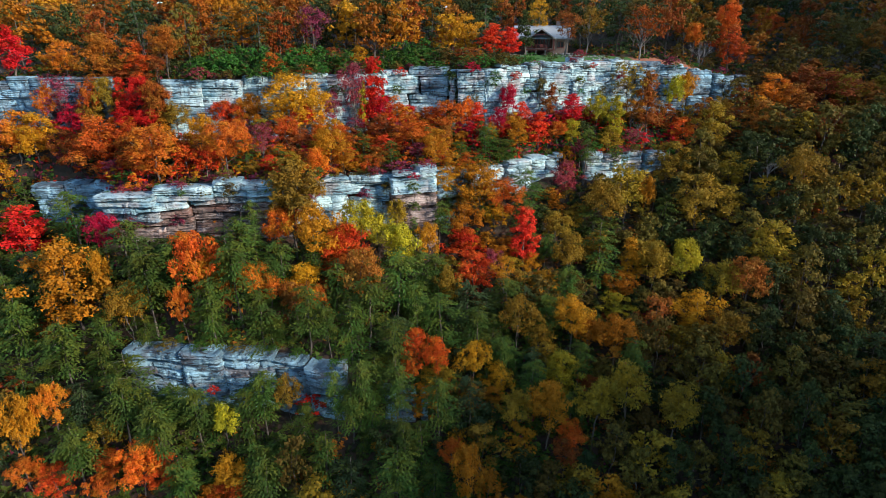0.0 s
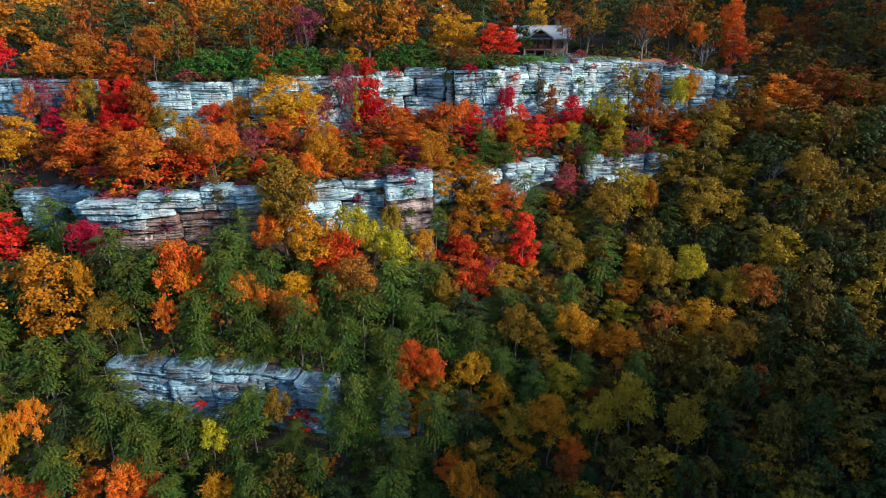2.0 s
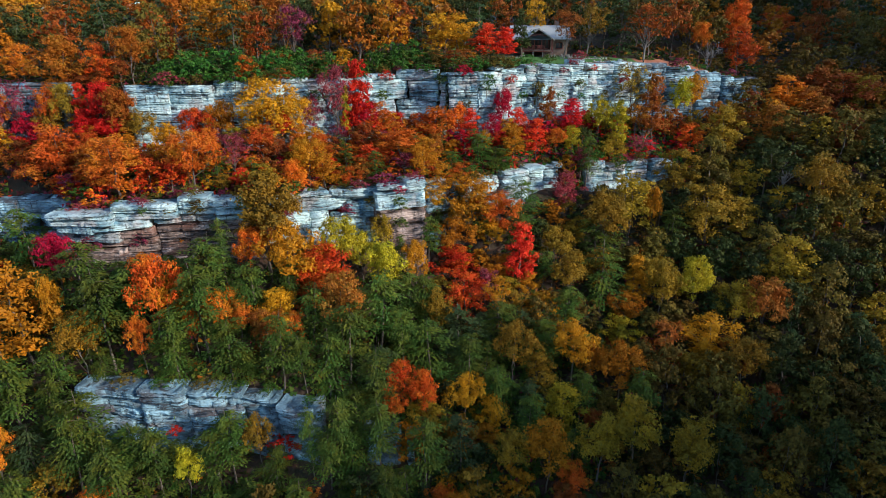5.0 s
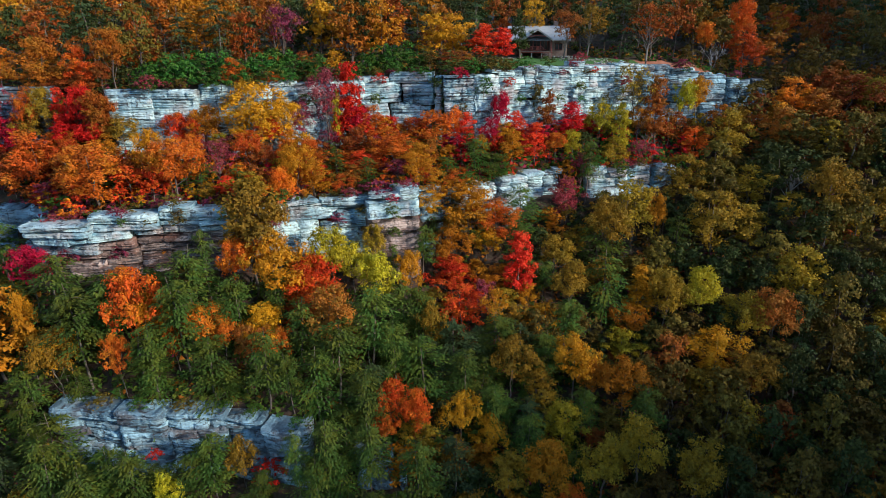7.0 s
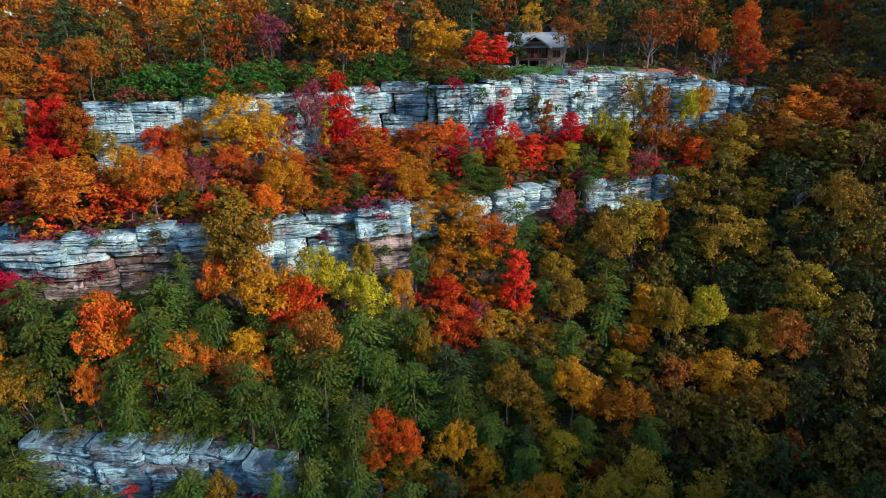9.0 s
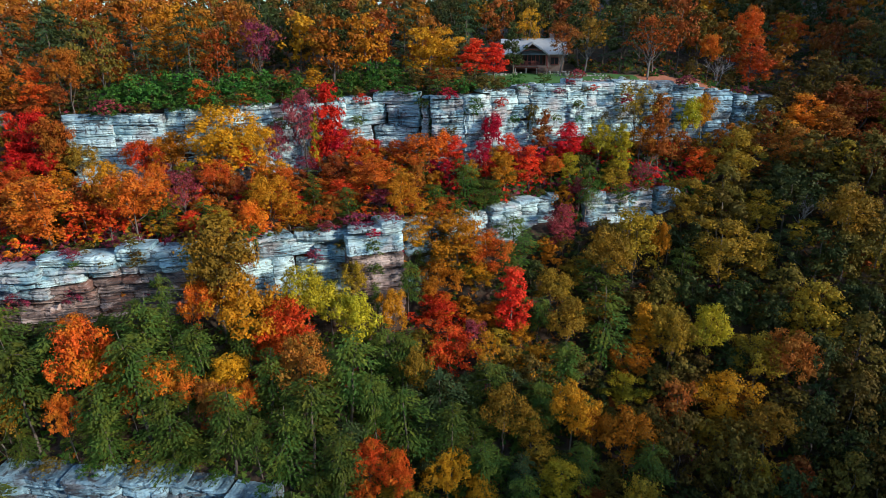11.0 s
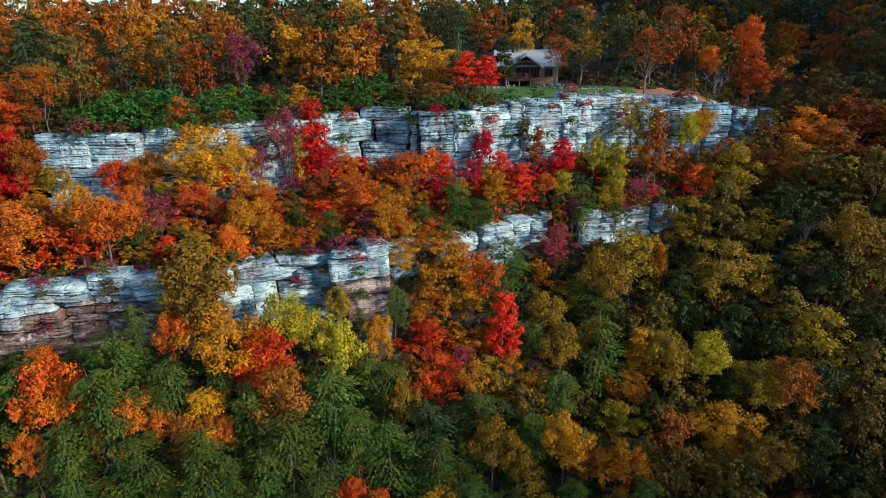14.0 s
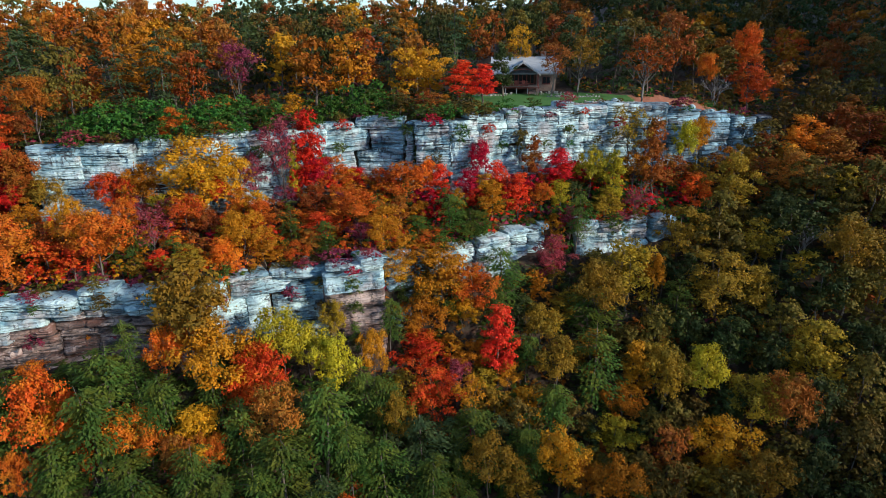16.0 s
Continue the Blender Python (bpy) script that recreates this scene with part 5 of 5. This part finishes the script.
def fill_forest():
    rng = random.Random(77)
    grid = {}
    for x, y, r in PLANTED:
        grid.setdefault((int(x // 6), int(y // 6)), []).append((x, y, r))
    heroes = [(x, y, r, ground_at(x, y) + max(0.3 * h, h - 2.3 * r)) for x, y, r, h in HEROES + [(46.3, 130.2, 2.2, 2.0)]]
    for n in range(24000):
        if n % 4:
            x, y = rng.uniform(-80, 100), rng.uniform(60, 150)
        else:
            x, y = rng.uniform(-138, 132), rng.uniform(112, 215)
        if not in_reach(x, y):
            continue
        if near_brink(x, y) or clearing(x, y):
            continue
        k, tall, wide = zone(x, y, rng)
        gx, gy = int(x // 6), int(y // 6)
        tight = 0.52 if y < brink(x) else 0.64 if y < 168 else 0.66
        if any((x - a) ** 2 + (y - b) ** 2 < (tight * (wide + r)) ** 2 for i in (-2, -1, 0, 1, 2) for j in (-2, -1, 0, 1, 2) for a, b, r in grid.get((gx + i, gy + j), ())):
            continue
        ground = ground_at(x, y)
        for hx, hy, hr, hz in heroes:       # the young growth below a full-grown crown stays lower than it
            if abs(hx - x) < 0.8 * hr + 0.6 * wide and 0 < hy - y < 14:
                tall = min(tall, hz + (68 - hz) / hy * (hy - y) - ground)
        for line, x0, x1 in SPANS:      # low growth before the rock faces
            a, b, c, d = line_at(line, x)
            if x0 < x < x1 and 0 < a - y < 15:
                tall = min(tall, b + 1.0 + (68 - b) / a * (a - y) - ground)
        if tall < 2.6:
            continue
        wide = min(wide, tall * 0.48)
        plant(k, x, y, tall, wide)
        grid.setdefault((gx, gy), []).append((x, y, wide))
    left = {"oak_sapling": 290, "hemlock_sapling": 290, "maple_sapling": 290, "hickory_sapling": 200}
    for n in range(13000):       # saplings in the gaps
        x, y = rng.uniform(-68, 72), rng.uniform(66, 142)
        if y > brink(x) + 8 or near_brink(x, y) or clearing(x, y) or not in_reach(x, y):
            continue
        wide = rng.uniform(1.2, 2.3)
        gx, gy = int(x // 6), int(y // 6)
        if any((x - a) ** 2 + (y - b) ** 2 < (0.36 * r + 0.45 * wide) ** 2 for i in (-1, 0, 1) for j in (-1, 0, 1) for a, b, r in grid.get((gx + i, gy + j), ())):
            continue
        r = rng.random()
        if line_at(MID, x)[2] < y < brink(x) and x < 50:
            k = "young_hemlock" if x > 4 and r < .25 else "young_red" if x > 4 and r < .45 else "young_orange" if r < .42 else "young_gold" if r < .6 else "young_rust" if r < .76 else "young_red" if r < .9 else "young_hemlock"
        elif x < 20:
            k = "young_hemlock" if r < .7 else "young_green" if r < .88 else "young_rust"
        else:
            k = "young_green" if r < .4 else "young_olive" if r < .8 else "young_rust"
        left[KINDS[k][2]] -= 1
        if left[KINDS[k][2]] < 0:
            continue
        plant(k, x, y, wide * rng.uniform(1.7, 2.4), wide)
        grid.setdefault((gx, gy), []).append((x, y, wide))


fill_forest()


def undergrowth(name, leaf, label, chance, seed, clumps, size=0.6):
    """Knee-high growth over the slopes, one sheet of small sprays, where chance(x, y) allows it."""
    rng, nr = random.Random(seed), np.random.RandomState(seed)
    spots = []
    while len(spots) < clumps:
        x, y = rng.uniform(-85, 100), rng.uniform(62, 165)
        if in_reach(x, y) and not near_brink(x, y, 1.6, 1.4) and not clearing(x, y) and rng.random() < chance(x, y):
            spots.append((x, y, ground_at(x, y)))
    c = np.repeat(np.array(spots), 6, axis=0)
    k = len(c)
    r = nr.uniform(0.3, 1.0, (len(spots), 1)).repeat(6, axis=0)
    c = c + nr.normal(0, 1, (k, 3)) * np.array([0.55, 0.55, 0.0]) * r + np.array([0, 0, 1.0]) * np.abs(nr.normal(0, 0.55, (k, 1))) * r
    v, f = sprays(nr, c, np.tile([0.0, -0.3, 1.0], (k, 1)), size * 1.2, size)
    tagged(new(name, mesh_of(name, v, f, LEAF[leaf])), label, "undergrowth", kind="stuff")


def on_bench(x, y):
    return line_at(MID, x)[2] < y < brink(x)


undergrowth("laurel_undergrowth", "green", "dark green laurel undergrowth on the slope", lambda x, y: 0.25 if on_bench(x, y) else 0.9, 201, 4200)
undergrowth("fern_undergrowth", "rust", "brown bracken and fallen leaves on the slope", lambda x, y: 0.7 if on_bench(x, y) else 0.3, 202, 2600)
undergrowth("berry_undergrowth", "plum", "purple-red berry bushes along the ledges", lambda x, y: 0.8 if on_bench(x, y) and x < 50 else 0.04, 203, 1500)
undergrowth("low_evergreen_growth", "needle", "low green hemlock growth on the slope", lambda x, y: 0.3 if on_bench(x, y) else 0.95 if x < 25 and y < 100 else 0.1, 204, 5200)


undergrowth("evergreen_thicket", "shrub", "low green thicket on the bench below the cabin cliff", lambda x, y: 0.9 if on_bench(x, y) and 3 < x < 55 else 0.01, 205, 900, 0.7)
undergrowth("huckleberry_growth", "crimson", "knee-high crimson huckleberry growth on the benches", lambda x, y: (0.9 if x > 3 else 0.25) if on_bench(x, y) and x < 50 else 0.0, 206, 520, 0.6)


def ledge_bushes():
    """Low bushes along the brinks, rooted in the cracks of the rock."""
    rng = random.Random(31)
    for line, x0, x1, kinds, n in ((MID, -54, -2, ("plum_bush", "plum_bush", "olive_bush", "shrub_low"), 20), (MID, 7, 46, ("red_bush", "plum_bush", "olive_bush"), 9),
                                   (HIGH, -48, 14, ("shrub_low", "olive_bush", "plum_bush"), 18), (HIGH, 17, 66, ("olive_bush", "plum_bush", "shrub_low"), 8), (LOW, -46, -16, ("olive_bush", "shrub_low"), 8)):
        for i in range(n):
            x = x0 + (x1 - x0) * (i + rng.uniform(0, 1)) / n
            ya, za, yb, zb = line_at(line, x)
            r = rng.uniform(0.6, 1.5)
            plant(rng.choice(kinds), x, yb + rng.uniform(0.3, 1.8), r * 1.2, r, zb - 0.25)
    cracks = [q for q in LEDGE_TOPS if 0.15 < q[3] < 0.9 and -56 < q[0] < 66 and q[1] > 85]
    for x, y, zz, m, root in rng.sample(cracks, 46):       # growth in the cracks of the faces
        r = rng.uniform(0.8, 1.7)
        kinds = ("shrub_low", "olive_bush", "crack_hemlock", "crack_hemlock", "red_bush") if x > -12 else ("shrub_low", "olive_bush", "plum_bush", "crack_hemlock")
        plant(rng.choice(kinds), x, y - 0.75, r * 1.7, r, zz - 0.4)
    tops = [q for q in LEDGE_TOPS if q[3] > 0.85 and -56 < q[0] < 66 and q[1] > 85]
    for x, y, zz, m, root in rng.sample([q for q in tops if not 14 < q[0] < 62 or rng.random() < 0.3], 18):       # bushes that hang over the brink
        r = rng.uniform(1.0, 2.0)
        plant(rng.choice(("shrub_low", "olive_bush", "crack_hemlock", "plum_bush")), x, y - 0.2, r * 1.4, r, zz - 0.3)
    for i in range(20):     # evergreen boughs spilling over the highest brink
        x = -47 + 66 * (i + rng.uniform(0, 1)) / 20
        r = rng.uniform(1.2, 2.3)
        ya, za, yb, zb = line_at(HIGH, x)
        plant(rng.choice(("shrub", "crack_hemlock", "olive_bush")), x, yb - rng.uniform(0.0, 0.8), r * 1.5, r, zb - 0.5)
    for i in range(18):     # the evergreen thicket on the brink
        x = -46 + 46 * (i + rng.uniform(0, 1)) / 18
        plant("shrub", x, brink(x) + rng.uniform(2.8, 7.5), rng.uniform(2.8, 4.2), rng.uniform(2.0, 2.9))


ledge_bushes()


def foot_trees():
    """Trees rooted in the rubble at the foot of the cliffs, close before the rock."""
    rng = random.Random(58)
    rows = ((LOW, -13, 3, 5, 0.8, 1.3, ("hemlock", "hemlock", "gold", "pine")),
            (MID, -74, -57, 6, 0.5, 0.8, ("hemlock", "pine", "crimson", "hemlock")), (MID, 6, 27, 5, 0.8, 1.2, ("hemlock", "pine", "ochre", "hemlock")), (MID, 29, 47, 2, 0.5, 0.8, ("ochre", "hemlock", "olive")),
            (HIGH, -36, -12, 11, 0.3, 0.5, ("plum", "orange", "vermilion", "gold", "ochre")), (HIGH, -10, 14, 13, 0.3, 0.5, ("crimson", "orange", "vermilion", "orange", "hemlock", "gold")),
            (HIGH, 14, 48, 16, 0.28, 0.5, ("ochre", "crimson", "gold", "hemlock", "rust", "orange")), (HIGH, -88, -52, 8, 0.45, 0.7, ("orange", "gold", "rust", "orange", "crimson", "ochre")), (HIGH, 48, 72, 7, 0.6, 1.0, ("olive", "rust", "green", "ochre")))
    for line, x0, x1, n, low, high, kinds in rows:
        for i in range(n):
            x = x0 + (x1 - x0) * (i + rng.uniform(0.1, 0.9)) / n
            ya, za, yb, zb = line_at(line, x)
            tall = max(4.0, (zb - za) * rng.uniform(low, high))
            k = rng.choice(kinds)
            plant(k, x, ya - rng.uniform(2.4, 3.6), tall, tall * rng.uniform(0.30, 0.38))


foot_trees()
